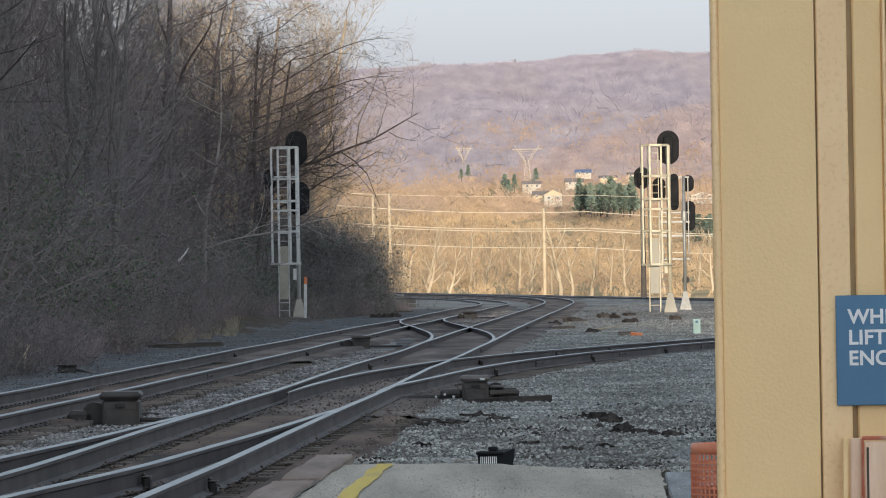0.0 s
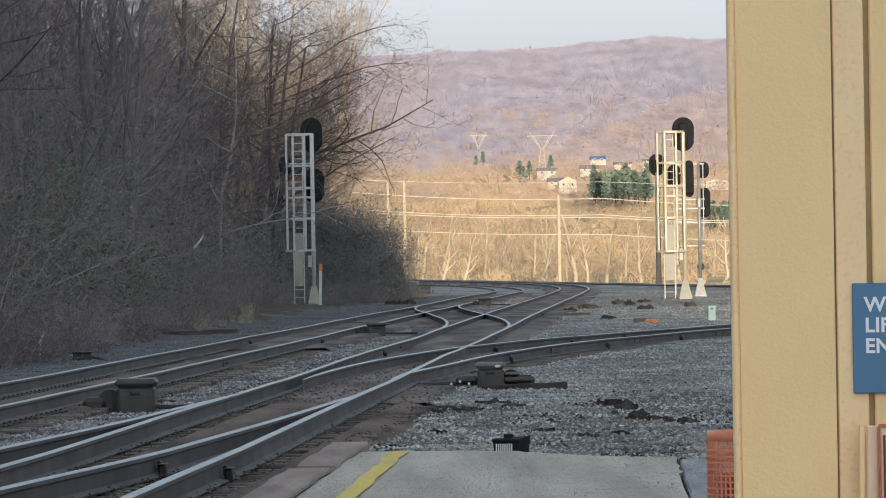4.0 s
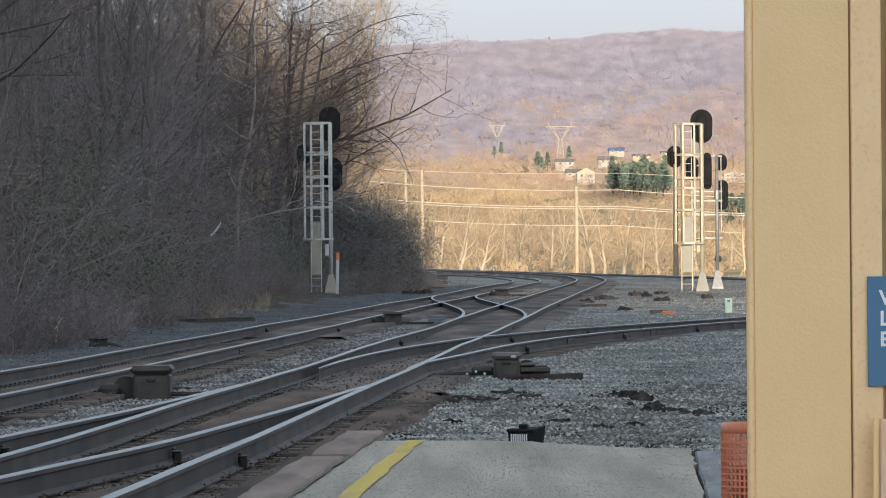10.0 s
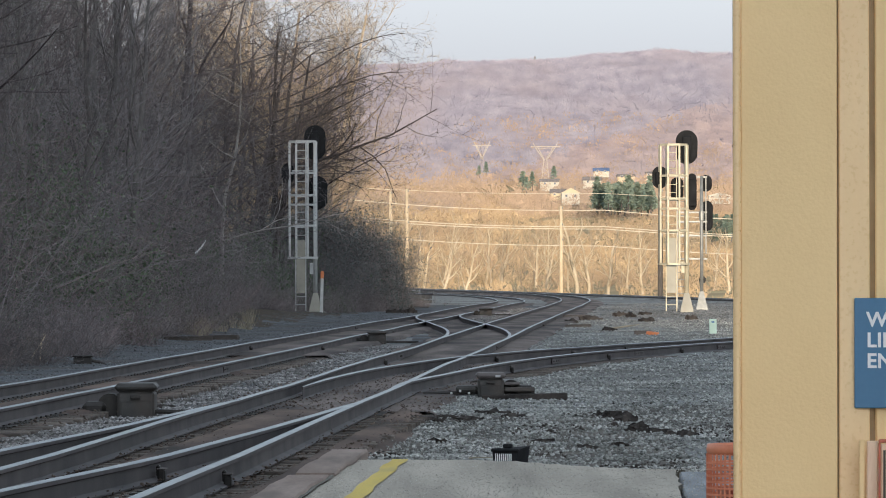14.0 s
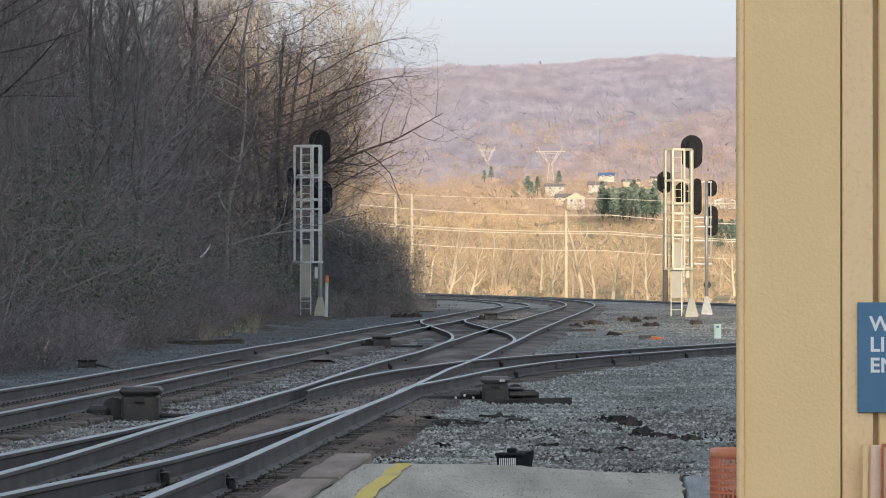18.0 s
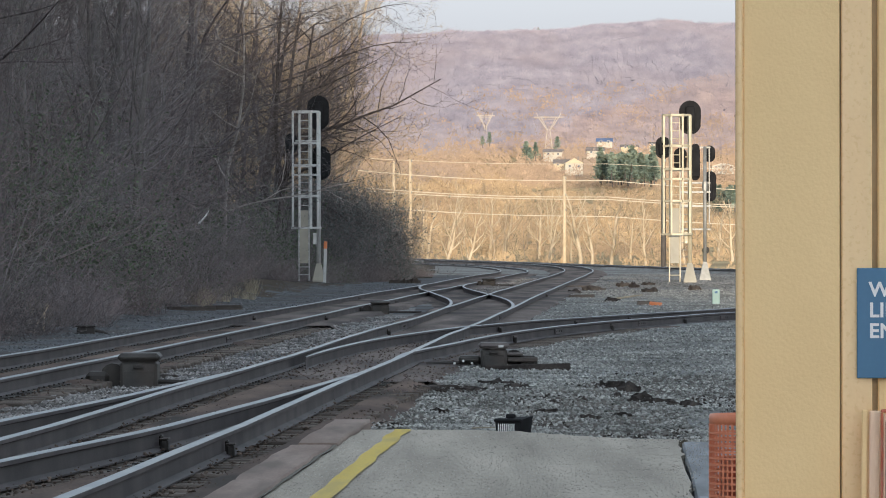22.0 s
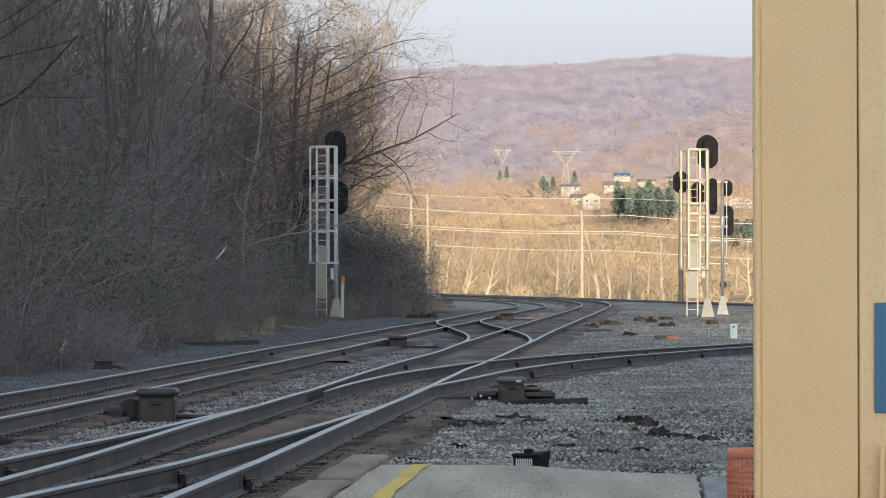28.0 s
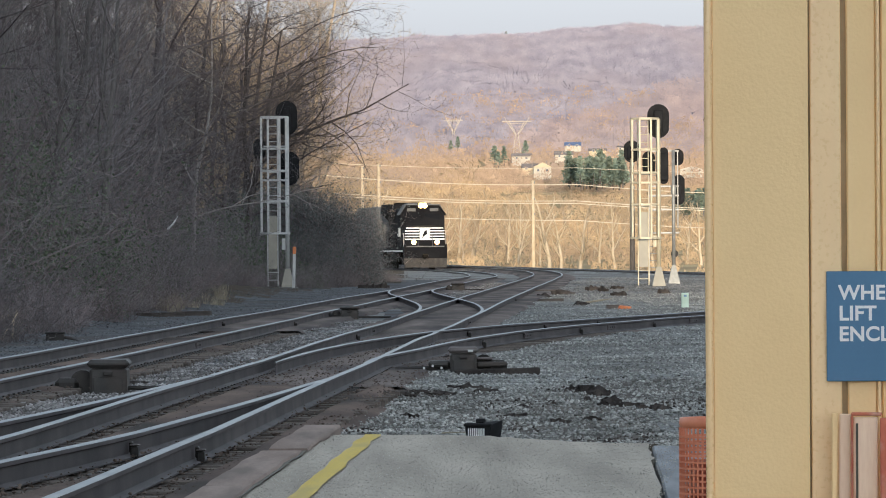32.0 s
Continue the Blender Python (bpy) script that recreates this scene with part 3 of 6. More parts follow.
    z += 0.05 * noise.noise((x * 0.4, y * 0.2, 0)) + (1.2 * noise.noise((x * 0.01, y * 0.006, 3)) if y > 700 else 0)
    # mound under the signals, shallow hollow beside the platform end
    z += 0.16 * math.exp(-((x - 10.3) / 2.2) ** 2 - ((y - 222) / 16) ** 2)
    z -= 0.10 * math.exp(-((x - 2.2) / 2.2) ** 2 - ((y - 53) / 7) ** 2)
    return z


def make_ground():
    xs = [-1500, -900, -500, -300, -200, -140, -100, -70, -50, -40, -34, -28, -24, -20]
    xs += [-17 + 0.5 * i for i in range(76)] + [23, 27, 32, 40, 50, 70, 100, 140, 200, 300, 450, 700, 1000, 1500]
    ys = [-400, -200, -100, -60, -30, -10, 0, 8, 15, 20, 25, 28] + [30 + 0.8 * i for i in range(100)] + [112 + 2.5 * i for i in range(60)]
    ys += [265 + 8 * i for i in range(36)] + [560 + 25 * i for i in range(18)] + [1050 + 70 * i for i in range(30)] + [3200 + 60 * i for i in range(31)]
    g = Geo()
    g.sweep([[(x, y, ground_z(x, y)) for x in xs] for y in ys])
    n, slots = len(xs) - 1, []
    for i in range(len(ys) - 1):
        for k in range(n):
            x, y = (xs[k] + xs[k + 1]) / 2, (ys[i] + ys[i + 1]) / 2
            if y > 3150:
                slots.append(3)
            elif y > 560 or (y > 300 and y - (312 + (16.4 - x) / 0.083) > 14):
                slots.append(2)
            elif x < x1(min(y, 330)) - 4.6 + 0.8 * noise.noise((x * 0.5, y * 0.15, 5)):
                slots.append(1)
            elif (x < x1(y) - 1.5 + 0.4 * noise.noise((x * 0.6, y * 0.1, 8)) or (x < x2(y) - 1.0 and noise.noise((x * 0.4, y * 0.1, 12)) > -0.1)) and 30 < y < 290:
                slots.append(5)
            elif 40 < y < 73 and x > x2(y) + 1.2 and noise.noise((x * 0.5, y * 0.12, 2)) > -0.25 - 0.02 * (62 - y):
                slots.append(4)
            else:
                slots.append(0)
    g.m = slots
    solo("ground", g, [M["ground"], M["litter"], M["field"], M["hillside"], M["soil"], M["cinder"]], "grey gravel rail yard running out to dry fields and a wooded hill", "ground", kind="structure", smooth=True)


make_ground()

# ---------- railway tracks ----------
GAUGE = 1.505
PROFILE = [(-0.076, -0.186), (-0.076, -0.174), (-0.012, -0.152), (-0.009, -0.05), (-0.038, -0.036), (-0.038, -0.008), (-0.030, 0.0), (0.030, 0.0), (0.038, -0.008), (0.038, -0.036), (0.009, -0.05), (0.012, -0.152), (0.076, -0.174), (0.076, -0.186)]
STRIPS = [0] * 5 + [1, 1, 1] + [0] * 6


def heading(fx, y):
    return math.atan((fx(y + 0.5) - fx(y - 0.5)))


def rail(track, fx, fz, side, y0, y1, taper=None, label=""):
    """One rail along a track; taper: the y at which it ends in a thin point."""
    y, ys = y0, []
    while y < y1:
        ys.append(y)
        y += 1.0 if y < 120 else 3.0
    ys.append(y1)
    rows = []
    for y in ys:
        a = heading(fx, y)
        wear = 0.006 * noise.noise((y * 0.09, side * 3.0, fx(50))) + 0.030 * ease(60, 130, y) * noise.noise((y * 0.06, side * 1.5, fx(50) + 3.0))
        thin = 1.0 if taper is None else min(1.0, 0.12 + abs(y - taper) / 6.0)
        cx, cy = fx(y) + side * GAUGE / 2 * math.cos(a) + wear, y - side * GAUGE / 2 * math.sin(a)
        drop = 0.0 if taper is None else -0.012 * (1 - thin)
        lift = 0.008 * noise.noise((y * 0.13, side * 5.0 + fx(40), 1.0)) + 0.012 * ease(70, 110, y) * noise.noise((y * 0.055, side * 2.0 + fx(60), 4.0))
        rows.append([(cx + u * thin * math.cos(a), cy - u * thin * math.sin(a), fz(y) + w + drop + lift) for u, w in PROFILE])
    g = Geo()
    g.sweep(rows, closed=True, slots=STRIPS)
    return part("rail", g, [M["rail"], M["railtop"]], track, label)


def strip_bed(track, fx, fz, y0, y1, half, material, z=-0.222, seed=0):
    rows, y = [], y0
    while y <= y1:
        a = heading(fx, y)
        w0 = half * (1 + 0.22 * noise.noise((y * 0.35, seed, 0)))
        w1 = half * (1 + 0.22 * noise.noise((y * 0.35, seed, 9)))
        cross = []
        for u in (-1, -0.86, -0.4, 0, 0.4, 0.86, 1):
            d = u * (w0 if u < 0 else w1)
            cross.append((fx(y) + d * math.cos(a), y - d * math.sin(a), fz(y) + z + (0.046 + 0.05 * ease(90, 135, y)) * (abs(u) < 0.9) - 0.07 * (abs(u) > 0.9) + 0.010 * noise.noise((d * 2, y * 1.3, seed))))
        rows.append(cross)
        y += 0.8 if y < 130 else 3.0
    g = Geo()
    g.sweep(rows)
    part("track_bed", g, material, track, smooth=True)


tie_mesh = Geo().box(-1.3, -0.11, -0.17, 1.3, 0.11, 0, 0.012).mesh("tie", M["tie"])
plate_mesh = Geo().box(-0.19, -0.09, 0, 0.19, 0.09, 0.012, 0.004).box(-0.11, -0.08, 0.012, -0.085, -0.05, 0.03).box(0.085, 0.05, 0.012, 0.11, 0.08, 0.03).mesh("tie_plate", M["iron"])


def ties(track, fx, fz, y0, y1, singles, spread=1.0, spacing=0.52):
    """Ties under a track; those nearer than the y given are pieces of their own, the rest one mesh."""
    rest = Geo()
    y = y0
    r = random.Random(int(y0 * 10 + y1))
    while y < y1:
        a = heading(fx, y) + r.gauss(0, 0.006)
        m = pose(fx(y) + r.gauss(0, 0.02), y, fz(y) - 0.198 + r.gauss(0, 0.004), 0, r.gauss(0, 0.25), -math.degrees(a))
        if spread != 1.0:
            m = m @ Matrix.Diagonal((spread, 1, 1, 1))
        if y < singles:
            piece("tie", tie_mesh, track, m)
            for s in (-1, 1):
                piece("tie_plate", plate_mesh, track, pose(fx(y) + s * GAUGE / 2, y - s * GAUGE / 2 * math.sin(a), fz(y) - 0.197, 0, 0, -math.degrees(a)))
        else:
            g = Geo().box(-1.3, -0.11, -0.17, 1.3, 0.11, 0)
            rest.add([m @ Vector(p) for p in g.v], g.f)
        y += spacing
    if rest.v:
        tagged(part("far_ties", rest, M["tie"], track), kind="stuff")


def soil_bed(track, fa, fb, fz, y0, y1, reach):
    """Brown soil that buries the ties but for a washed-out groove beside the foot of each rail."""
    rows, y = [], y0
    n = 60 if fa is not fb else 34
    while y <= y1:
        lo, hi = fa(y) - reach, fb(y) + reach
        feet = {round(f(y) + s * GAUGE / 2, 3) for f in (fa, fb) for s in (-1, 1)}
        row = []
        for i in range(n + 1):
            x = lo + (hi - lo) * i / n
            z = -0.162 + 0.010 * noise.noise((x * 1.7, y * 0.25, 4)) + 0.003 * noise.noise((x * 6, y * 2, 1))
            for foot in feet:
                open_ = ease(-0.35, 0.1, noise.noise((foot * 2.3, y * 0.16, 8)) + 0.6 * (y < 64))
                d = x - foot
                if -0.02 < d < 0.33:
                    z -= 0.11 * open_ * ease(-0.02, 0.06, d) * (1 - ease(0.18 + 0.06 * noise.noise((y * 1.1, foot, 2)), 0.33, d))
            edge = min(i, n - i)
            side = min(x - lo, hi - x) if y > 46 or fa is fb else x - lo
            z -= 0.10 * (1 - ease(0.0, 0.45 + 0.3 * noise.noise((y * 0.35, hi, 3 + (x > fb(y)))), side))
            row.append((x, y, fz(y) + z - (0.05 if edge == 0 else 0)))
        rows.append(row)
        y += 0.35
    part("soil_bed", Geo().sweep(rows), M["fouled"], track, "brown soil washed over the ties", smooth=True)


def make_tracks():
    near = thing("main_track", label="steel main line track with fouled ballast beside the platform", category="railway track", kind="structure")
    soil_bed(near, x4, x2, z2, 27, 68, 1.6)
    strip_bed(near, x2, z2, 67.2, 462, 1.55, M["fouledfar"], seed=1)
    rail(near, x2, z2, 1, 27, 462)
    rail(near, x2, z2, -1, 66, 462)
    rail(near, x2, z2, -1, 27, 66, taper=66.5, label="tapered switch point rail")
    split = thing("turnout_track", label="diverging steel turnout track with worn rails", category="railway track", kind="structure")
    rail(split, x4, z2, -1, 27, 66.2)
    rail(split, x4, z2, 1, 27, 66, taper=66.5, label="tapered switch point rail")
    far = thing("second_track", label="steel second main track curving out of sight", category="railway track", kind="structure")
    soil_bed(far, x1, x1, z1, 45, 112, 1.32)
    strip_bed(far, x1, z1, 111.2, 462, 1.5, M["fouledfar"], -0.224, seed=3)
    for s in (-1, 1):
        rail(far, x1, z1, s, 45, 720)
    side = thing("siding_track", label="siding track branching away across the gravel", category="railway track", kind="structure")
    strip_bed(side, x3, z3, 84, 185, 1.3, M["fouledfar"], -0.262, seed=4)
    rail(side, x3, z3, -1, 74.5, 185, taper=74, label="tapered switch point rail")
    rail(side, lambda y: x3(y) - 0.30 * ease(85, 75, y), z3, 1, 73.5, 185, taper=72.5)
    cross = thing("crossover_track", label="crossover rails joining the two main tracks", category="railway track", kind="structure")
    strip_bed(cross, xc, z2, 140, 196, 1.3, M["fouledfar"], -0.262, seed=5)
    for s in (-1, 1):
        rail(cross, xc, lambda y: z1(y) + (z2(y) - z1(y)) * ease(207, 127, y), s, 127, 207)
    outer = thing("outer_track", label="far dark rails crossing behind the signals", category="railway track", kind="structure")
    strip_bed(outer, x5, lambda y: 0.02, 255, 560, 1.6, M["ground"], -0.2, seed=6)
    for s in (-1, 1):
        rail(outer, x5, lambda y: 0.02, s, 255, 560)
    return near, split, far, side, cross, outer


TRACKS = make_tracks()

# ---------- platform ----------
PLAT = 0.05


def edge_x(y):
    return x2(y) + 1.43 + 0.02 * noise.noise((y * 0.8, 0, 0))


def make_platform():
    plat = thing("platform", label="worn grey asphalt station platform with a yellow safety line", category="platform", kind="structure")
    g = Geo()
    rows = []
    ys = [-6 + 1.0 * i for i in range(44)] + [38.2 + 0.35 * i for i in range(19)]
    for y in ys:
        row = []
        xa = edge_x(y) + 0.32
        xb = 1.80 - 0.035 * (42 - y) + 0.05 * noise.noise((y * 1.1, 3, 3)) + 0.03 * noise.noise((y * 3.1, 5, 3)) if y > 26 else 6.0
        for i in range(15):
            u = i / 14
            x = xa + (xb - xa) * u
            end = 44.4 - 2.2 * ease(0.25, 1.0, u) + 0.18 * noise.noise((x * 2.5, 0, 4))
            yy = min(y, end)
            row.append((x, yy, PLAT + 0.008 * noise.noise((x * 1.5, yy * 0.4, 2)) - 0.03 * ease(end - 0.5, end, yy)))
        rows.append(row)
    g.sweep(rows)
    top = part("asphalt", g, M["concrete"], plat, smooth=True)
    skirt = Geo()
    last = rows[-1]
    skirt.sweep([[(x, y, z) for x, y, z in last], [(x, y + 0.04, z - 0.45) for x, y, z in last]])
    right = [r[-1] for r in rows]
    skirt.sweep([[(x, y, z) for x, y, z in right], [(x + 0.03, y, z - 0.45) for x, y, z in right]])
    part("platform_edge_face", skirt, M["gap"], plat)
    # yellow line, worn and a little wavy
    line, y = [], 20.0
    while y <= 43.9:
        w = 0.062 + 0.008 * noise.noise((y * 1.6, 7, 0))
        c = edge_x(y) + 0.665 + 0.03 * noise.noise((y * 0.55, 3, 0)) - 0.012 * (y - 38) * 0.1
        dz = PLAT + 0.012 - 0.028 * ease(43.6, 44.2, y)
        line.append([(c - w, y, dz), (c + w, y, dz)])
        y += 0.4
    part("yellow_line", Geo().sweep(line), M["yellow"], plat, "worn yellow painted safety line")
    # coping slabs along the track edge
    cuts = [(-6.0, 10.0), (10.0, 22.0), (22.0, 28.2), (28.22, 34.4), (34.42, 40.3), (40.34, 45.7)]
    for i, (a, b) in enumerate(cuts):
        g = Geo()
        rows, y = [], a
        off = (0, 0, 0, 0.01, 0, 0.035)[i]
        n = max(8, int((b - a) / 0.35))
        for k in range(n + 1):
            y = a + (b - a) * k / n
            xa = edge_x(y) + off + 0.010 * noise.noise((y * 1.3, i, 0))
            xb = edge_x(y) + 0.30 + off + 0.015 * noise.noise((y * 2.5, i, 5))
            zt = PLAT + 0.022 + (0.0, 0, 0, 0, 0, 0.012)[i]
            if k in (0, n):
                zt -= 0.012
            rows.append([(xa, y, zt - 0.35), (xa, y, zt - 0.02), (xa + 0.015, y, zt), (xb - 0.012, y, zt), (xb, y, zt - 0.015), (xb, y, zt - 0.35)])
        g.sweep(rows, closed=True)
        part("coping_slab", g, M["coping"], plat, smooth=False)
    # dark joint between coping and asphalt
    joint = []
    for i in range(80):
        y = 20 + 25.2 * i / 79
        xa = edge_x(y) + 0.295
        w = 0.035 + 0.03 * max(0, noise.noise((y * 1.2, 1, 6)))
        joint.append([(xa, y, PLAT + 0.006), (xa + w, y, PLAT + 0.010)])
    part("joint", Geo().sweep(joint), M["gap"], plat, "dark open joint behind the coping")
    return plat


make_platform()


def slab(name, x, y, w, d, z, rz):
    g = Geo().box(-w / 2, -d / 2, -0.12, w / 2, d / 2, 0, 0.015)
    solo(name, g, M["slate"], "dark wet paving slab lying beside the platform", "slab", "slabs beside the platform", place=pose(x, y, z, 0.6, 1.2, rz))


for x, y, w, d, rz in ((1.96, 40.3, 0.38, 2.4, -2), (1.87, 37.4, 0.40, 2.9, -1.5), (1.77, 34.2, 0.42, 3.0, -2), (1.66, 31.0, 0.42, 3.0, -2)):
    slab("paving_slab", x, y, w, d, PLAT - 0.03, rz)


# ---------- wheelchair lift enclosure ----------
WX, WY, WTURN = 1.028, 19.5, -3.6


def on_wall(x, y, z, rx=0, ry=0):
    return pose(WX, WY, 0, 0, 0, WTURN) @ pose(x, y, z, rx, ry)


def make_enclosure():
    e = thing("lift_enclosure", WX, WY, PLAT, WTURN, label="tan metal wheelchair lift enclosure on the platform", category="shed")
    top = 2.75
    part("front_panel", Geo().box(0.035, 0.02, 0, 0.366, 0.09, top, 0.003), M["wall"], e, "tan textured corner panel")
    part("corner_trim", Geo().tube([(0.021, 0.018, 0), (0.021, 0.018, top)], 0.0135, 16).box(0.013, 0.022, 0, 0.037, 0.06, top, 0.002), M["trim"], e, "rounded tan corner bead")
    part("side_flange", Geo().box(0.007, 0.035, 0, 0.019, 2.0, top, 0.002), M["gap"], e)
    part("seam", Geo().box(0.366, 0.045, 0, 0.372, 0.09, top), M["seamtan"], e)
    part("door_jamb", Geo().box(0.372, 0.028, 0, 0.478, 0.09, top, 0.004), M["trim"], e)
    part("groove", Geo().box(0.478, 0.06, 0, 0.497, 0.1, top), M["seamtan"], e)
    part("door_panel", Geo().box(0.497, 0.04, 0, 0.60, 0.09, top, 0.006), M["wall"], e)
    part("door_rib", Geo().box(0.600, 0.022, 0, 0.613, 0.09, top, 0.004), M["trim"], e)
    for i in range(5):
        x = 0.616 + i * 0.26
        part("door_panel", Geo().box(x, 0.04, 0, x + 0.24, 0.09, top, 0.006), M["wall"], e)
        part("door_rib", Geo().box(x + 0.242, 0.022, 0, x + 0.257, 0.09, top, 0.004), M["trim"], e)
    part("body", Geo().box(0.019, 0.1, 0, 1.95, 2.0, top - 0.02, 0.01), M["wall"], e)
    part("roof_cap", Geo().box(-0.03, -0.02, top, 1.98, 2.05, top + 0.05, 0.01), M["trim"], e)
    for z in (1.885, 0.9):
        part("screw", Geo().tube([(0.012, 0.03, z), (0.004, 0.03, z)], 0.004, 8), M["gap"], e)


def lettering(text, size, x, y, z, parent, name):
    c = bpy.data.curves.new(name, "FONT")
    c.body, c.size, c.extrude, c.offset, c.space_character = text, size, 0.0015, 0.0018, 1.03
    ob = bpy.data.objects.new(name, c)
    scene.collection.objects.link(ob)
    me = bpy.data.meshes.new_from_object(ob.evaluated_get(bpy.context.evaluated_depsgraph_get()))
    bpy.data.objects.remove(ob)
    me.materials.clear()
    me.materials.append(M["white"])
    w = new(name, me)
    w.parent = parent
    w.matrix_basis = pose(x, y, z, 90, 0, 0)
    return w


def make_sign():
    s = thing("wall_sign", label="blue sign with white raised lettering on the tan wall", category="sign")
    s.matrix_basis = on_wall(0.425, 0.013, 1.03)
    part("sign_plate", Geo().box(0, 0, 0, 0.56, 0.008, 0.380, 0.0025), M["signblue"], s)
    for i, word in enumerate(("WHEELCHAIR", "LIFT", "ENCLOSURE")):
        lettering(word, 0.070, 0.042, -0.001, 0.283 - 0.0715 * i, s, "raised_word")
    r = random.Random(3)
    g, x = Geo(), 0.05
    while x < 0.42:
        for u in (0, 0.006):
            for w in (0, 0.006, 0.012):
                if r.random() < 0.5:
                    g.box(x + u, -0.0012, 0.104 + w, x + u + 0.003, 0.0005, 0.107 + w)
        x += 0.0155 if r.random() < 0.85 else 0.03
    tagged(part("raised_dots", g, M["signblue"], s, "row of raised dots"), kind="stuff")


make_enclosure()
make_sign()


def board(x, w, t, h, z, rx, ry, mats, name, label, dy):
    b = thing(name, x, WY - dy, z, label=label, category="board", group="boards against the enclosure")
    b.matrix_basis = on_wall(x - WX, -dy, z, rx, ry)
    return b


def make_boards():
    b = board(WX + 0.432, 0.07, 0.03, 0.87, PLAT, -3, 0.6, None, "plywood_board", "bare plywood board leaning on the tan wall", 0.10)
    part("panel", Geo().box(0.0, 0, 0, 0.020, 0.02, 0.875, 0.003), M["wall"], b)
    part("panel", Geo().box(0.026, 0.004, 0, 0.066, 0.03, 0.872, 0.004), M["plywood"], b)
    c = board(WX + 0.503, 0.1, 0.03, 0.87, PLAT, -3, 0.2, None, "barricade_board", "red-edged plywood barricade board leaning on the wall", 0.14)
    part("panel", Geo().box(0.008, 0.008, 0, 0.092, 0.03, 0.862, 0.003), M["plywood"], c)
    part("top_edge", Geo().box(0, 0, 0.866, 0.105, 0.035, 0.878, 0.003), M["redpaint"], c)
    part("inner_slot", Geo().box(0.016, 0.004, 0, 0.024, 0.0075, 0.84), M["gap"], c)
    part("side_edge", Geo().box(0, 0, 0, 0.007, 0.035, 0.866, 0.002), M["redpaint"], c)
    d = board(WX + 0.600, 0.06, 0.03, 0.87, PLAT, -3, 0, None, "barricade_board", "orange-red painted barricade board leaning on the wall", 0.18)
    part("panel", Geo().box(0.004, 0.004, 0, 0.13, 0.03, 0.86, 0.004), M["redpaint"], d)


make_boards()


def make_barrel():
    cx, cy, r0, h = 1.535, 27.0, 0.225, 0.63
    b = thing("mesh_barrel", cx, cy, PLAT, label="orange plastic barrel with a square mesh side", category="barrel")
    n = 52
    for z0, z1, nm in ((0, 0.06, "bottom_band"), (h - 0.05, h, "top_band")):
        g = Geo()
        rows = []
        for r, z in ((r0 - 0.008, z0), (r0, z0), (r0 + 0.004, (z0 + z1) / 2), (r0, z1), (r0 - 0.010, z1), (r0 - 0.012, z0)):
            rows.append([(r * math.cos(2 * math.pi * k / n), r * math.sin(2 * math.pi * k / n), z) for k in range(n)] + [(r, 0, z)])
        g.sweep(rows)
        part(nm, g, M["orange"], b, smooth=True)
    for k in range(n):
        a = 2 * math.pi * k / n
        g = Geo().tube([(r0 * math.cos(a), r0 * math.sin(a), 0.055), (r0 * math.cos(a), r0 * math.sin(a), h - 0.045)], 0.006, 4, closed=False)
        part("upright", g, M["orange"], b)
    z = 0.09
    while z < h - 0.06:
        ring = [(r0 * math.cos(2 * math.pi * k / n), r0 * math.sin(2 * math.pi * k / n), z) for k in range(n + 1)]
        part("hoop", Geo().tube(ring, 0.007, 4, closed=False), M["orange"], b)
        z += 0.030
    inner = Geo()
    inner.sweep([[(0.8 * r0 * math.cos(2 * math.pi * k / n), 0.8 * r0 * math.sin(2 * math.pi * k / n), zz) for k in range(n + 1)] for zz in (0.01, 0.42)])
    part("liner", inner, M["redpaint"], b, "dull red liner inside", smooth=True)


make_barrel()


# ---------- signals ----------
def stair_signal(name, x, y, z, height, heads, label, paint="alu", box=True, rz=0):
    """A mast with ladder, safety cage and round-topped black backgrounds; seen from behind its lamps or not, the shape is the same."""
    s = thing(name, x, y, z, rz=rz, label=label, category="railway signal", group="railway signals")
    mast_x = 0.0
    part("mast", Geo().tube([(mast_x, 0, 0.25), (mast_x, 0, height)], 0.085, 12), M[paint], s, smooth=True)
    g = Geo()
    for k in range(4):
        a = math.pi / 4 + k * math.pi / 2
        g.add([(0.06 * math.cos(a), 0.06 * math.sin(a), 0.75), (0.32 * math.cos(a), 0.32 * math.sin(a), 0), (0.06 * math.cos(a), 0.06 * math.sin(a), 0),
               (0.06 * math.cos(a + 0.2), 0.06 * math.sin(a + 0.2), 0.75), (0.32 * math.cos(a + 0.06), 0.32 * math.sin(a + 0.06), 0), (0.06 * math.cos(a + 0.2), 0.06 * math.sin(a + 0.2), 0)],
              [(0, 1, 2), (5, 4, 3), (0, 3, 4, 1), (0, 2, 5, 3)])
    rows = [[(u * w, v * w, zz) for u, v in ((-1, -1), (1, -1), (1, 1), (-1, 1))] for w, zz in ((0.24, 0), (0.24, 0.1), (0.09, 0.75))]
    g.sweep(rows, closed=True)
    part("base_casting", g, M["guard"], s)
    part("foundation", Geo().box(-0.4, -0.4, -0.6, 0.4, 0.4, 0.02, 0.03), M["ground"], s)
    lx = -0.78
    for dx in (0, 0.4):
        part("ladder_rail", Geo().box(lx + dx - 0.02, -0.06, 0.05, lx + dx + 0.02, -0.02, height + 0.02, 0.006), M[paint], s)
    zz = 0.3
    while zz < height:
        part("rung", Geo().tube([(lx, -0.04, zz), (lx + 0.4, -0.04, zz)], 0.016, 5), M[paint], s)
        zz += 0.305
    part("ladder_guard", Geo().box(lx + 0.03, -0.09, 0.75, lx + 0.37, -0.075, 2.85, 0.004), M["guard"], s, "plain sheet guard over the lower rungs")
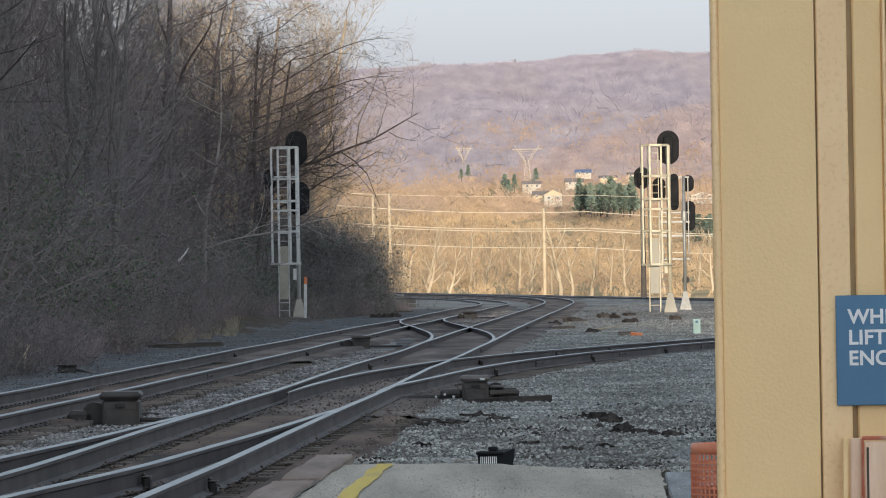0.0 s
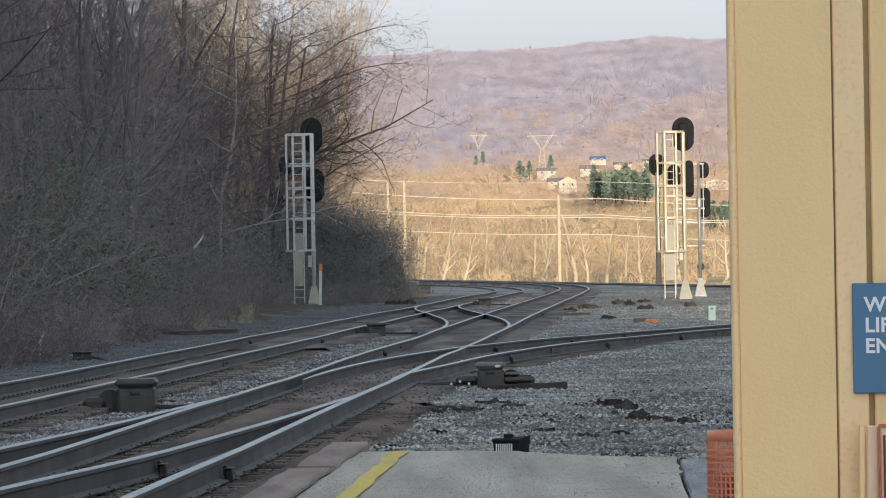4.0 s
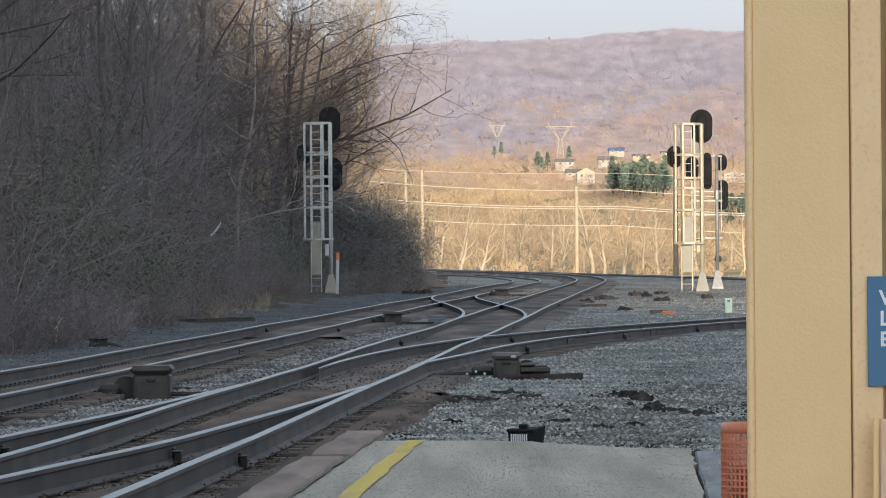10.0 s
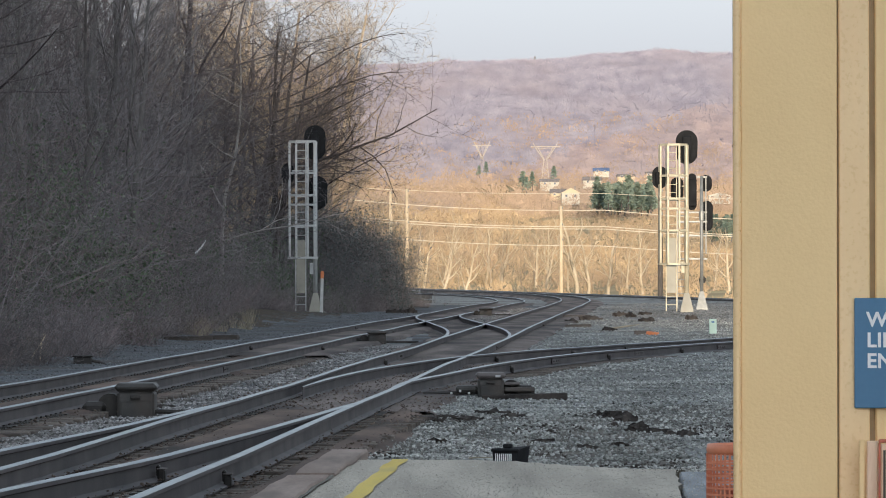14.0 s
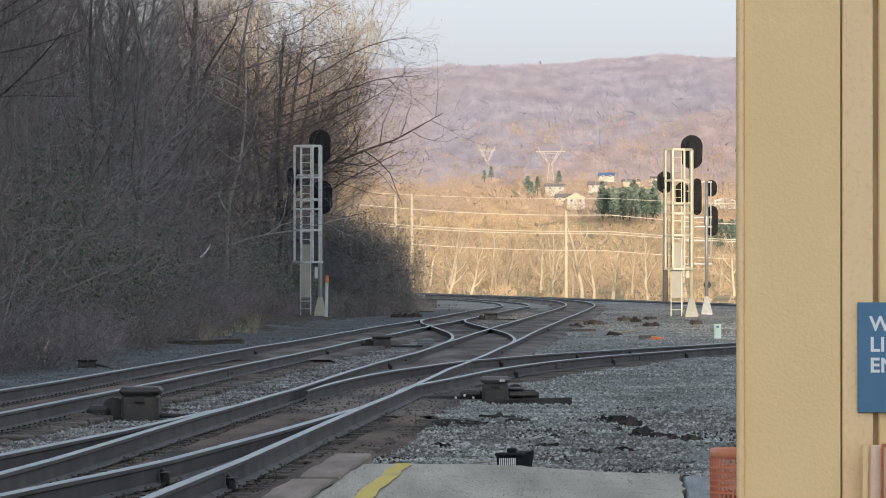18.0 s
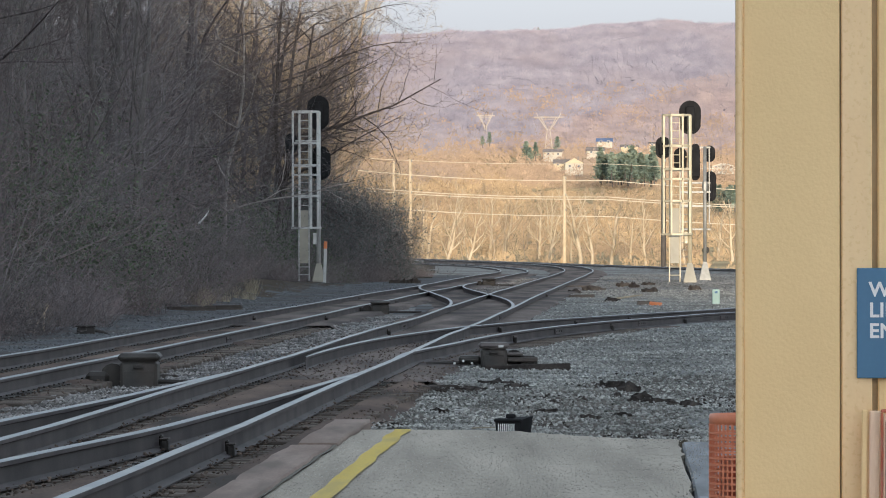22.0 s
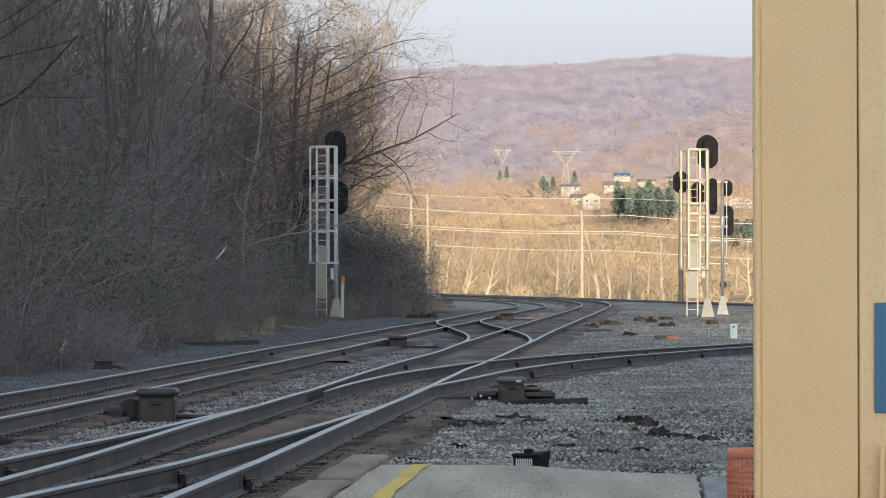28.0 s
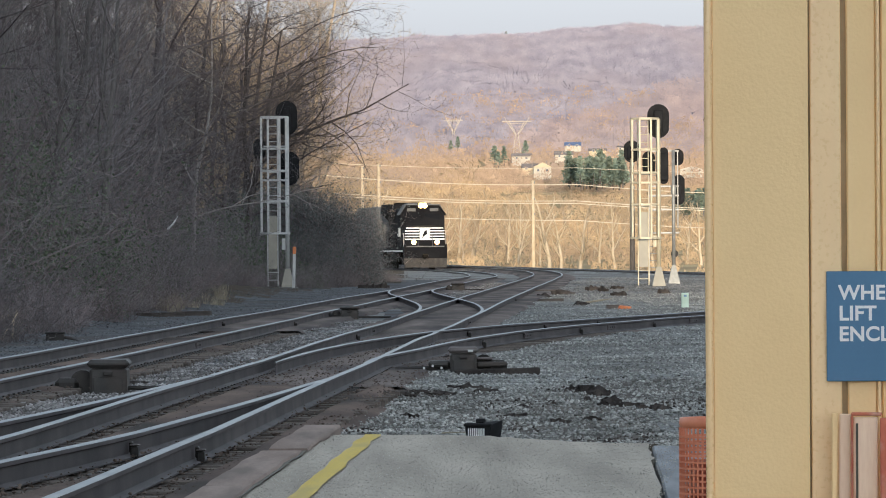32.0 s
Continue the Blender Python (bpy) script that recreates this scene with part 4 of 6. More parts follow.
    foot = 2.15 if height > 6.5 else 1.85
    left = -1.03
    levels = [foot, foot + 1.27, foot + 2.10, foot + 2.48, foot + 3.35, height - 0.0]
    for i, zc in enumerate(levels):
        w = 0.06 if i == 0 else 0
        g = Geo()
        loop = [(left - w, 0.02, zc), (left + 0.03 - w, -0.42, zc), (left + 0.3, -0.74 - w, zc), (-0.30, -0.74 - w, zc), (-0.02 + w, -0.42, zc), (0.04 + w, 0.02, zc)]
        for (xa, ya, _), (xb, yb, _) in zip(loop, loop[1:]):
            d = Vector((xb - xa, yb - ya, 0))
            g.box(-d.length / 2 - 0.01, -0.012, -0.04, d.length / 2 + 0.01, 0.012, 0.04, 0.004)
            turn, mid = Matrix.Rotation(math.atan2(d.y, d.x), 3, "Z"), Vector(((xa + xb) / 2, (ya + yb) / 2, zc))
            g.v[-24:] = [tuple(turn @ Vector(q) + mid) for q in g.v[-24:]]
        part("cage_hoop", g, M[paint], s)
        if i in (1, 3, 5):
            part("bracket", Geo().box(left, -0.02, zc - 0.05, 0.08, 0.03, zc + 0.03, 0.006), M[paint], s)
    for px, py in ((left, 0.02), (left + 0.03, -0.42), (left + 0.3, -0.74), (-0.30, -0.74), (-0.02, -0.42)):
        part("cage_bar", Geo().box(px - 0.035, py - 0.012, foot, px + 0.035, py + 0.012, height, 0.005), M[paint], s)
    part("rear_bar", Geo().tube([(-0.28, 0.02, foot), (-0.28, 0.02, height)], 0.03, 6), M[paint], s)
    for hx, hz, hw, hh, back in heads:
        head = new("signal_head")
        head.parent = s
        head.matrix_basis = pose(hx, 0.22, hz)
        out = []
        for k in range(25):
            a = 2 * math.pi * k / 24
            yy = math.sin(a) * hw / 2
            out.append((math.cos(a) * hw / 2, 0, yy + (hh - hw) / 2 * (1 if yy >= 0 else -1)))
        part("background_plate", Geo().prism(out[:24], (0, 0, 0), (0, 0.02, 0)), M["sigblack"], head)
        part("lamp_case", Geo().box(-0.17, -0.24, -hh / 2 + 0.14, 0.17, -0.002, hh / 2 - 0.22, 0.04), M["sigblack"], head)
        for dz in (-0.32, 0, 0.32):
            if hh > 1.0:
                part("hood", Geo().tube([(0, 0.02, dz), (0, 0.26, dz - 0.02)], [0.12, 0.14], 12, closed=False), M["sigblack"], head)
        part("arm", Geo().tube([(0, -0.1, 0.1), (-hx, -0.22, 0.1)], 0.03, 6), M[paint], head)
    if box:
        part("junction_box", Geo().box(-0.22, -0.16, 1.5, -0.08, 0.0, 1.95, 0.015), M[paint], s)
    return s


H1 = 6.75
sl = stair_signal("railway_signal", -4.62, 224, ground_z(-4.62, 224) + 0.02, H1, [(-0.02, 6.72, 0.86, 1.38, 0), (0.06, 4.72, 0.84, 1.36, 0), (-1.1, 5.5, 0.5, 0.8, 0)], "grey caged ladder signal mast with black signal heads by the trees")
sr = stair_signal("railway_signal", 9.69, 215, ground_z(9.69, 215) + 0.02, 6.38, [(0.02, 6.30, 0.84, 1.30, 0), (-1.0, 5.15, 0.6, 0.85, 0), (0.22, 4.6, 0.34, 1.4, 0), (-0.35, 4.7, 0.5, 0.9, 0)], "caged ladder signal mast, paint tinted cream for sunlight, with a tall oval signal head", "cream")


def small_signal():
    x, y = 11.6, 243
    z = ground_z(x, y)
    s = thing("railway_signal", x, y, z, label="slimmer silver signal mast behind the sunlit one", category="railway signal", group="railway signals")
    h = 5.75
    part("mast", Geo().tube([(0, 0, 0.2), (0, 0, h)], 0.075, 12), M["galv"], s, smooth=True)
    rows = [[(u * w, v * w, zz) for u, v in ((-1, -1), (1, -1), (1, 1), (-1, 1))] for w, zz in ((0.24, 0), (0.24, 0.08), (0.08, 0.8))]
    part("base_casting", Geo().sweep(rows, closed=True), M["galv"], s)
    part("mast_bar", Geo().box(0.16, -0.04, 2.4, 0.21, 0.02, h, 0.008), M["galv"], s)
    for dx in (-1.05, -0.72):
        part("ladder_rail", Geo().box(dx - 0.02, -0.06, 0.1, dx + 0.02, -0.02, h, 0.006), M["galv"], s)
    zz = 0.4
    while zz < h:
        part("rung", Geo().tube([(-1.05, -0.04, zz), (-0.72, -0.04, zz)], 0.016, 5), M["galv"], s)
        zz += 0.305
    for zc in (2.2, 3.2, 3.8, 4.2, h - 0.03):
        part("bracket", Geo().box(-1.05, -0.03, zc - 0.04, 0.24, 0.03, zc + 0.04, 0.008), M["galv"], s)
    part("band", Geo().tube([(0, 0, 3.85), (0, 0, 4.25)], 0.12, 12), M["galv"], s)
    part("marker", Geo().tube([(0.04, 0.1, 1.3), (0.04, 0.12, 1.3)], 0.16, 16), M["iron"], s)
    for hx, hz, hh in ((0.20, 5.45, 0.72), (0.24, 4.05, 1.3)):
        out = []
        for k in range(24):
            a = 2 * math.pi * k / 24
            out.append((math.cos(a) * 0.26, 0, math.sin(a) * 0.26 + (hh / 2 - 0.26) * (1 if math.sin(a) >= 0 else -1)))
        head = part("signal_head", Geo().prism(out, (hx, 0.2, hz), (hx, 0.22, hz)), M["sigblack"], s)
        part("lamp_case", Geo().box(hx - 0.1, 0.0, hz - hh / 2 + 0.1, hx + 0.1, 0.195, hz + hh / 2 - 0.1, 0.03), M["sigblack"], head)
    return s


small_signal()


# marker posts and cabinets
def marker_post():
    x, y = -4.35, 222
    p = thing("marker_post", x, y, ground_z(x, y), label="thin white marker post with an orange top", category="marker post")
    part("stake", Geo().box(-0.06, -0.02, -0.2, 0.06, 0.02, 1.34, 0.01), M["alu"], p)
    part("orange_cap", Geo().box(-0.065, -0.025, 1.34, 0.065, 0.025, 1.62, 0.01), M["rustorange"], p)
    p.matrix_basis = pose(x, y, ground_z(x, y), 0, 1.5, 0)


marker_post()


def mint_box():
    x, y = 7.6, 153
    p = thing("track_box", x, y, ground_z(x, y), label="pale green plastic marker box standing in the gravel", category="box")
    part("case", Geo().box(-0.1, -0.08, -0.1, 0.1, 0.08, 0.40, 0.02), M["mint"], p)
    part("plate", Geo().box(-0.04, -0.085, 0.29, 0.04, -0.081, 0.35, 0.002), M["signblue"], p)


mint_box()


# ---------- shade: a wooded rise added out of view behind the station ---
def make_rise():
    xs = [-1500, -1100, -800, -500, -300, -150, -50, 20, 66, 71, 84]
    # Heights set so the shadow falls on the wood and spares the right-hand signals.
    hs = [60, 90, 99, 104, 108, 108, 108, 108, 108, 84, 0]
    rows = []
    for y, k in ((-900, 0.0), (-960, 0.8), (-1000, 1.0), (-1100, 1.0), (-1300, 0.3), (-1400, 0)):
        rows.append([(x, y, -0.4 + h * k) for x, h in zip(xs, hs)])
    solo("hillside", Geo().sweep(rows), M["litter"], "wooded hill added out of view behind the station to shade the tracks", "hillside", kind="structure", smooth=True)


make_rise()


# ---------- bare trees and brush ----------
def wander(r, p, way, length, steps, bow, lift):
    pts = [p]
    for _ in range(steps):
        way = (way + Vector((r.gauss(0, bow), r.gauss(0, bow), r.gauss(0, bow) + lift))).normalized()
        p = p + way * (length / steps)
        pts.append(p)
    return pts


def grow(r, wood, twigs, p, way, length, radius, level, top, habit, thin=0.0042):
    """Adds one branch and all that it bears. habit: children per level, spread, lift."""
    counts, spread, lift = habit[:3]
    steps = (7, 6, 4, 2, 2)[level]
    pts = wander(r, p, way, length, steps, (0.10, 0.12, 0.20, 0.24, 0.3)[level], lift * (0.3, 1, 0.8, 0.3, -0.4)[level])
    radii = [radius * (1 - 0.75 * i / steps) for i in range(steps + 1)]
    target = wood if level < (habit[3] if len(habit) > 3 else 2) else twigs
    if level >= 3:
        for i, (a, b) in enumerate(zip(pts, pts[1:])):
            target.sliver(a, b + (b - a) * 0.15, radii[i] * 1.1, r)
    else:
        target.tube(pts, radii, (8, 4, 3)[level], closed=False)
    if level >= top:
        return
    n = counts[level]
    for i in range(n):
        u = ((0.22 if level == 0 else 0.15) + 0.85 * (i + r.random()) / n) * steps
        k = min(steps - 1, int(u))
        at = pts[k].lerp(pts[k + 1], min(1, u - k))
        along = (pts[k + 1] - pts[k]).normalized()
        side = along.orthogonal().normalized()
        side.rotate(Matrix.Rotation(r.uniform(0, 6.283), 3, along))
        out = (along * math.cos(spread[level]) + side * math.sin(spread[level])).normalized()
        share = u / steps
        size = length * r.uniform(0.35, 0.6) * (1.05 - 0.55 * share) if level == 0 else length * r.uniform(0.4, 0.7) * (1.1 - 0.5 * share)
        grow(r, wood, twigs, at, out, size, max(thin, radii[k] * r.uniform(*(habit[4] if len(habit) > 4 else (0.55, 0.75) if len(habit) > 3 else (0.28, 0.46)))), level + 1, top, habit, thin)


def tree_data(seed, height, radius, habit, mats, top=4, lean=0.08, thin=0.0042):
    r = random.Random(seed)
    wood, twigs = Geo(), Geo()
    way = Vector((r.gauss(0, lean), r.gauss(0, lean), 1)).normalized()
    grow(r, wood, twigs, Vector((0, 0, -0.3)), way, height, radius, 0, top, habit, thin)
    return wood.mesh("trunk", mats[0], True), twigs.mesh("crown", mats[1])


def brush_data(seed, height, stems, spread, material, twig=5, leaves=0, bow=0.28, leaf="leaf", leaf_size=(0.025, 0.05), tilt=0.35):
    """A clump of bowed stems, each with side shoots that fork into fine bent twigs."""
    r = random.Random(seed)
    g, fine, lv = Geo(), Geo(), Geo()
    for _ in range(stems):
        a, d = r.uniform(0, 6.283), r.random() ** 0.6 * spread
        p = Vector((d * math.cos(a), d * math.sin(a), -0.15))
        way = Vector((r.gauss(0, tilt), r.gauss(0, tilt), 1)).normalized()
        size = height * r.uniform(0.45, 1.1)
        pts = wander(r, p, way, size, 4, bow, -0.03)
        w = r.uniform(0.004, 0.011)
        g.tube(pts, [w, w * 0.85, w * 0.7, w * 0.55, w * 0.4], 3, closed=False)
        for _ in range(twig):
            k = r.randint(0, 3)
            q = pts[k].lerp(pts[k + 1], r.random())
            out = Vector((r.gauss(0, 1), r.gauss(0, 1), r.gauss(0.4, 0.6))).normalized()
            tip = wander(r, q, out, size * r.uniform(0.10, 0.34), 2, 0.35, 0.05)
            fine.sliver(tip[0], tip[1], 0.0065, r).sliver(tip[1], tip[2], 0.005, r)
            side = (tip[2] - tip[1]).length
            for _ in range(2):
                fork = Vector((r.gauss(0, 1), r.gauss(0, 1), r.gauss(0.3, 0.8))).normalized()
                fine.sliver(tip[1], tip[1] + fork * side * r.uniform(0.5, 1.2), 0.0045, r)
            for _ in range(leaves):
                c = tip[0].lerp(tip[2], r.random()) + Vector((r.gauss(0, 0.1), r.gauss(0, 0.1), r.gauss(0, 0.1)))
                u = Vector((r.gauss(0, 1), r.gauss(0, 1), r.gauss(0, 1))).normalized()
                v = u.orthogonal().normalized()
                s = r.uniform(*leaf_size)
                lv.add([c - u * s, c + v * s * 0.6, c + u * s, c - v * s * 0.6], [(0, 1, 2, 3)])
    out = [("stem_tangle", g.mesh("stem_tangle", material)), ("twig_tangle", fine.mesh("twig_tangle", material))]
    if lv.v:
        out.append(("foliage", lv.mesh("foliage", M[leaf])))
    return out


HABITS = [((11, 7, 6, 4), (0.95, 0.75, 0.7, 0.7), 0.10), ((13, 7, 6, 4), (1.15, 0.8, 0.75, 0.7), 0.06), ((10, 8, 6, 4), (0.7, 0.7, 0.7, 0.8), 0.14)]


def reaching_tree(seed, limbs):
    """A tree at the edge of the wood whose bowed limbs reach out to one side."""
    r = random.Random(seed)
    wood, twigs = Geo(), Geo()
    grow(r, wood, twigs, Vector((0, 0, -0.3)), Vector((0.05, 0, 1)), 12.5, 0.17, 0, 4, ((8, 8, 5, 4), HABITS[1][1], 0.08, 2, (0.38, 0.54)), 0.0075)
    for z, way, size, w, lift in limbs:
        grow(r, wood, twigs, Vector((0.05 * z, 0, z)), Vector(way).normalized(), size, w, 1, 4, ((0, 11, 5, 4), (0.85, 0.8, 0.75, 0.7), lift, 2, (0.34, 0.5)), 0.007)
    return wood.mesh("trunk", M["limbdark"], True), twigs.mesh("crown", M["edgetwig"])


TREES = [tree_data(11 + i, (13, 15, 11.5, 14, 9, 12)[i], (0.19, 0.23, 0.15, 0.2, 0.1, 0.17)[i], HABITS[i % 3], (M["bark"], (M["twig"], M["twigred"])[i % 2])) for i in range(6)]
EDGE = len(TREES)
# Edge trees get the shade-darkened stem and twig colours.
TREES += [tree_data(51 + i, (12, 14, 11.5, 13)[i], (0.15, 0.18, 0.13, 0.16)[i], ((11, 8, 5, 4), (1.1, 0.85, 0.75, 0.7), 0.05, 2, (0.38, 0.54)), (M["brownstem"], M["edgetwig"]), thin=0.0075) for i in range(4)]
# Pale trees: light caught by lower limbs, put into the colour.
LIT_LIMBS = len(TREES)
TREES += [tree_data(91 + i, (10.5, 9.0)[i], 0.09, ((7, 5, 4, 3), (1.15, 0.8, 0.7, 0.7), 0.02, 2, (0.4, 0.55)), (M["paletwig"], M["paletwig"]), thin=0.008) for i in range(2)]
GOLD = len(TREES)
# Trees past the wood, coloured with the low sun on bark and twigs.
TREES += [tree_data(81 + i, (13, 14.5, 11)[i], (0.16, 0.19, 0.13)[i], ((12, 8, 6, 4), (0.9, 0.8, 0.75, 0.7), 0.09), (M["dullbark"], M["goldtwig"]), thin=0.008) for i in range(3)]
REACH = len(TREES)
TREES.append(reaching_tree(407, ((6.3, (1, -0.15, 0.2), 7.0, 0.095, 0.025), (5.9, (1, -0.3, 0.42), 4.6, 0.07, 0.0), (8.0, (1, 0, 0.7), 4.6, 0.065, -0.02), (9.0, (1, 0.1, 0.55), 5.4, 0.06, -0.06), (7.0, (1, 0.2, 0.55), 4.4, 0.05, 0.02), (6.4, (1, -0.3, 0.15), 3.2, 0.04, -0.04), (10.0, (1, 0, 0.6), 5.2, 0.05, -0.03))))
TREES.append(reaching_tree(405, ((6.8, (1, 0.2, 0.35), 4.6, 0.06, -0.02), (8.6, (1, -0.2, 0.6), 4.8, 0.055, -0.04), (9.8, (0.9, 0.1, 0.8), 4.0, 0.05, -0.02), (7.6, (1, 0.1, 0.15), 3.8, 0.045, -0.03), (5.6, (1, 0, 0.2), 2.8, 0.04, 0.03))))
BRUSH = [brush_data(31, 2.6, 100, 1.6, M["twig"], 9), brush_data(32, 3.4, 110, 1.8, M["twig"], 9), brush_data(33, 1.9, 110, 1.5, M["twigred"], 9), brush_data(34, 2.4, 60, 1.5, M["twig"], 8, 4), brush_data(35, 3.2, 70, 1.6, M["twig"], 8, 5), brush_data(36, 5.6, 60, 1.9, M["twig"], 14), brush_data(37, 4.8, 65, 1.8, M["twigred"], 14), brush_data(38, 7.0, 50, 2.0, M["twig"], 16), brush_data(39, 3.6, 14, 1.6, M["paletwig"], 9), brush_data(40, 4.2, 55, 1.7, M["twigred"], 9, 6), brush_data(41, 3.4, 240, 1.7, M["thickstem"], 12, 5, 0.2, "darkleaf", (0.02, 0.042), 0.16), brush_data(42, 1.5, 220, 1.3, M["thickstem"], 9), brush_data(43, 2.2, 150, 1.6, M["thickstem"], 9, 1)]


def plant_tree(k, x, y, rz, s, label, group="bare trees along the track"):
    t = thing("tree", label=label, category="tree", group=group)
    t.matrix_basis = pose(x, y, ground_z(x, y) - 0.05, 0, 0, rz) @ Matrix.Diagonal((s, s, s, 1))
    piece("trunk", TREES[k][0], t, Matrix())
    piece("crown", TREES[k][1], t, Matrix())
    return t


def plant_brush(k, x, y, rz, s, label):
    t = thing("shrub", label=label, category="shrub", group="brush along the track")
    t.matrix_basis = pose(x, y, ground_z(x, y) - 0.03, 0, 0, rz) @ Matrix.Diagonal((s, s, s, 1))
    for name, me in BRUSH[k]:
        tagged(piece(name, me, t, Matrix()), kind="stuff")
    return t


def make_forest():
    r = random.Random(5)
    kinds = ["bare grey-brown deciduous tree standing in brush", "tall bare deciduous tree with fine upright twigs", "slender bare tree with reddish twigs", "bare tree with spreading dark limbs"]
    y = 100.0
    while y < 262:
        edge = x1(y) - 7.0 - 2.6 * ease(165, 190, y) - 1.6 * ease(222, 236, y)
        reach = -0.0784 * y - 2.5
        x = edge - r.uniform(0, 2.0)
        while x > reach:
            if y > 185 and r.random() < 0.3:
                x -= 2.2
                continue
            k = r.choice((2, 5)) if y < 155 else EDGE + r.randrange(4) if y > 185 else r.randrange(6)
            plant_tree(k, x, y + r.uniform(-2, 2), r.uniform(0, 360), r.uniform(0.8, 1.1) * (0.8 if y < 155 else 1.0), kinds[r.randrange(4)])
            x -= r.uniform(2.6, 4.4)
        y += 4.6
    # trees at the end of the wood whose limbs reach out over the line
    for k, x, yy, rz, s in ((EDGE, -7.6, 240, 40, 0.9), (EDGE + 1, -7.4, 252, 200, 0.85), (EDGE + 2, -8.6, 258, 120, 1.0), (EDGE + 1, -9.2, 236, 70, 0.95), (EDGE + 3, -10.0, 244, 160, 1.0), (EDGE, -11.2, 238, 250, 1.0), (EDGE + 2, -12.0, 250, 20, 1.0), (EDGE + 1, -13.2, 240, 310, 1.0), (REACH, -6.4, 243, 0, 1.0), (REACH + 1, -7.7, 248, 12, 1.0), (REACH + 1, -7.3, 238, -14, 0.92), (REACH + 1, -8.6, 256, 5, 1.0), (REACH + 1, -10.9, 118, 0, 0.78)):
        plant_tree(k, x, yy, rz, s, "bare tree coloured as a dark silhouette, bowed limbs reaching out of the wood", "bare trees with reaching limbs")
    for k, x, yy, rz, s in ((LIT_LIMBS, -8.0, 214, 60, 1.0), (LIT_LIMBS + 1, -9.4, 208, 10, 1.0), (LIT_LIMBS, -11.6, 196, 200, 0.85)):
        plant_tree(k, x, yy, rz, s, "bare forked tree coloured pale for limbs that catch light", "pale dead trees")
    y = 84.0
    while y < 258:
        edge = x1(y) - lerp(y, [(84, 4.0), (130, 4.2), (160, 5.0), (176, 6.8), (224, 7.4), (229, 6.0), (240, 5.6), (300, 5.4)])
        reach = max(-0.0784 * y - 2, edge - 9)
        x = edge - r.uniform(0, 0.9)
        while x > reach:
            near = edge - x < 1.5
            k = r.choice((0, 2, 11, 11, 12)) if near else r.choice((0, 12, 4, 4, 5, 6, 7, 8, 9, 9, 9) if y < 165 else (0, 1, 12, 3, 4, 4, 5, 6, 7, 8))
            if y > 226:
                k = r.choice((11, 11, 12)) if near else r.choice((11, 4, 12))
            plant_brush(k, x, y + r.uniform(-1.5, 1.5), r.uniform(0, 360), r.uniform(0.55, 0.8) if near else r.uniform(0.8, 1.3), ("tangle of bare brown brush at the edge of the wood", "low bare brown brush beside the track", "reddish bare brush beside the track", "brush with dull green leaves", "tall brush with dull green leaves", "tall tangle of bare grey-brown saplings", "tall tangle of reddish bare saplings", "thin bare saplings rising from the brush", "pale dead branches standing in the brush", "tall brush hung with dull green leaves", "dense dark rounded thicket", "low dark brown brush beside the track", "dark brown tangle of brush")[k])
            x -= r.uniform(1.9, 3.0)
        y += 2.7 if y < 235 else 2.2


make_forest()


def lit_trees():
    """Trees past the end of the wood, out in the low sun."""
    r = random.Random(15)
    for i in range(56):
        if i < 18:
            y, ahead, s = r.uniform(262, 300), r.uniform(330, 575), r.uniform(0.9, 1.15)
        elif i < 34:
            y, ahead, s = r.uniform(290, 370), r.uniform(300, 590), r.uniform(0.7, 1.1)
        else:
            y, ahead, s = r.uniform(655, 720), r.uniform(590, 750), r.uniform(0.75, 1.15)
        plant_tree(GOLD + i % 3, (ahead - 784) / 10000 * y, y, r.uniform(0, 360), s, "bare tree behind the wood with low-sun gold in its colours", "sunlit trees behind the wood")


lit_trees()

# the dense thicket where the line curves out of sight
for bx, by, bs in ((-6.9, 246, 1.3), (-6.0, 249, 1.45), (-5.2, 246, 1.35), (-4.5, 250, 1.4), (-5.5, 256, 1.5), (-4.0, 247, 1.2), (-4.6, 259, 1.4), (-7.6, 242, 1.1), (-4.7, 241, 0.75), (-3.9, 252, 1.3), (-3.3, 248, 1.1), (-3.1, 255, 1.1), (-2.7, 251, 0.85), (-2.2, 258, 0.65), (-3.9, 244, 0.8), (-1.7, 262, 0.45)):
    plant_brush(10, bx, by, 37 * by, bs, "dense dark rounded thicket at the end of the wood")
for bx, by, bs in ((-2.7, 247, 0.75), (-2.3, 262, 0.7), (-1.75, 276, 0.55), (-2.9, 243, 0.75), (-3.5, 239, 0.75), (-4.4, 236, 0.8), (-2.5, 253, 0.7), (-1.3, 280, 0.4), (-3.3, 243, 0.9), (-1.8, 272, 0.7), (-1.05, 277, 0.5), (-0.5, 282, 0.32)):
    plant_brush(11, bx, by, 53 * by, bs, "low dark brown brush beside the track")


# ---------- far woods, field trees, houses, pylons, poles ----------
def at(px, py, y):
    """The place seen straight ahead in that direction at depth y (offsets from the axis in thousandths)."""
    return (px - 784) / 10000 * y, 1.5 - (py - 451) / 10000 * y


def crowns(name, seed, spots, count, size, material, label, flat=0.8):
    """Far bare crowns: scraps of twigs strewn over a lumpy dome on each spot; spots: x, y, z, height, width."""
    q = np.random.default_rng(seed)
    p = np.array(spots)
    n = len(p)
    a, u = q.uniform(0, 2 * np.pi, (n, count)), q.random((n, count))
    lump = 1 + 0.22 * np.sin(a * q.integers(2, 5, (n, 1)) + q.uniform(0, 6, (n, 1))) + 0.15 * np.sin(u * 9 + q.uniform(0, 6, (n, 1)))
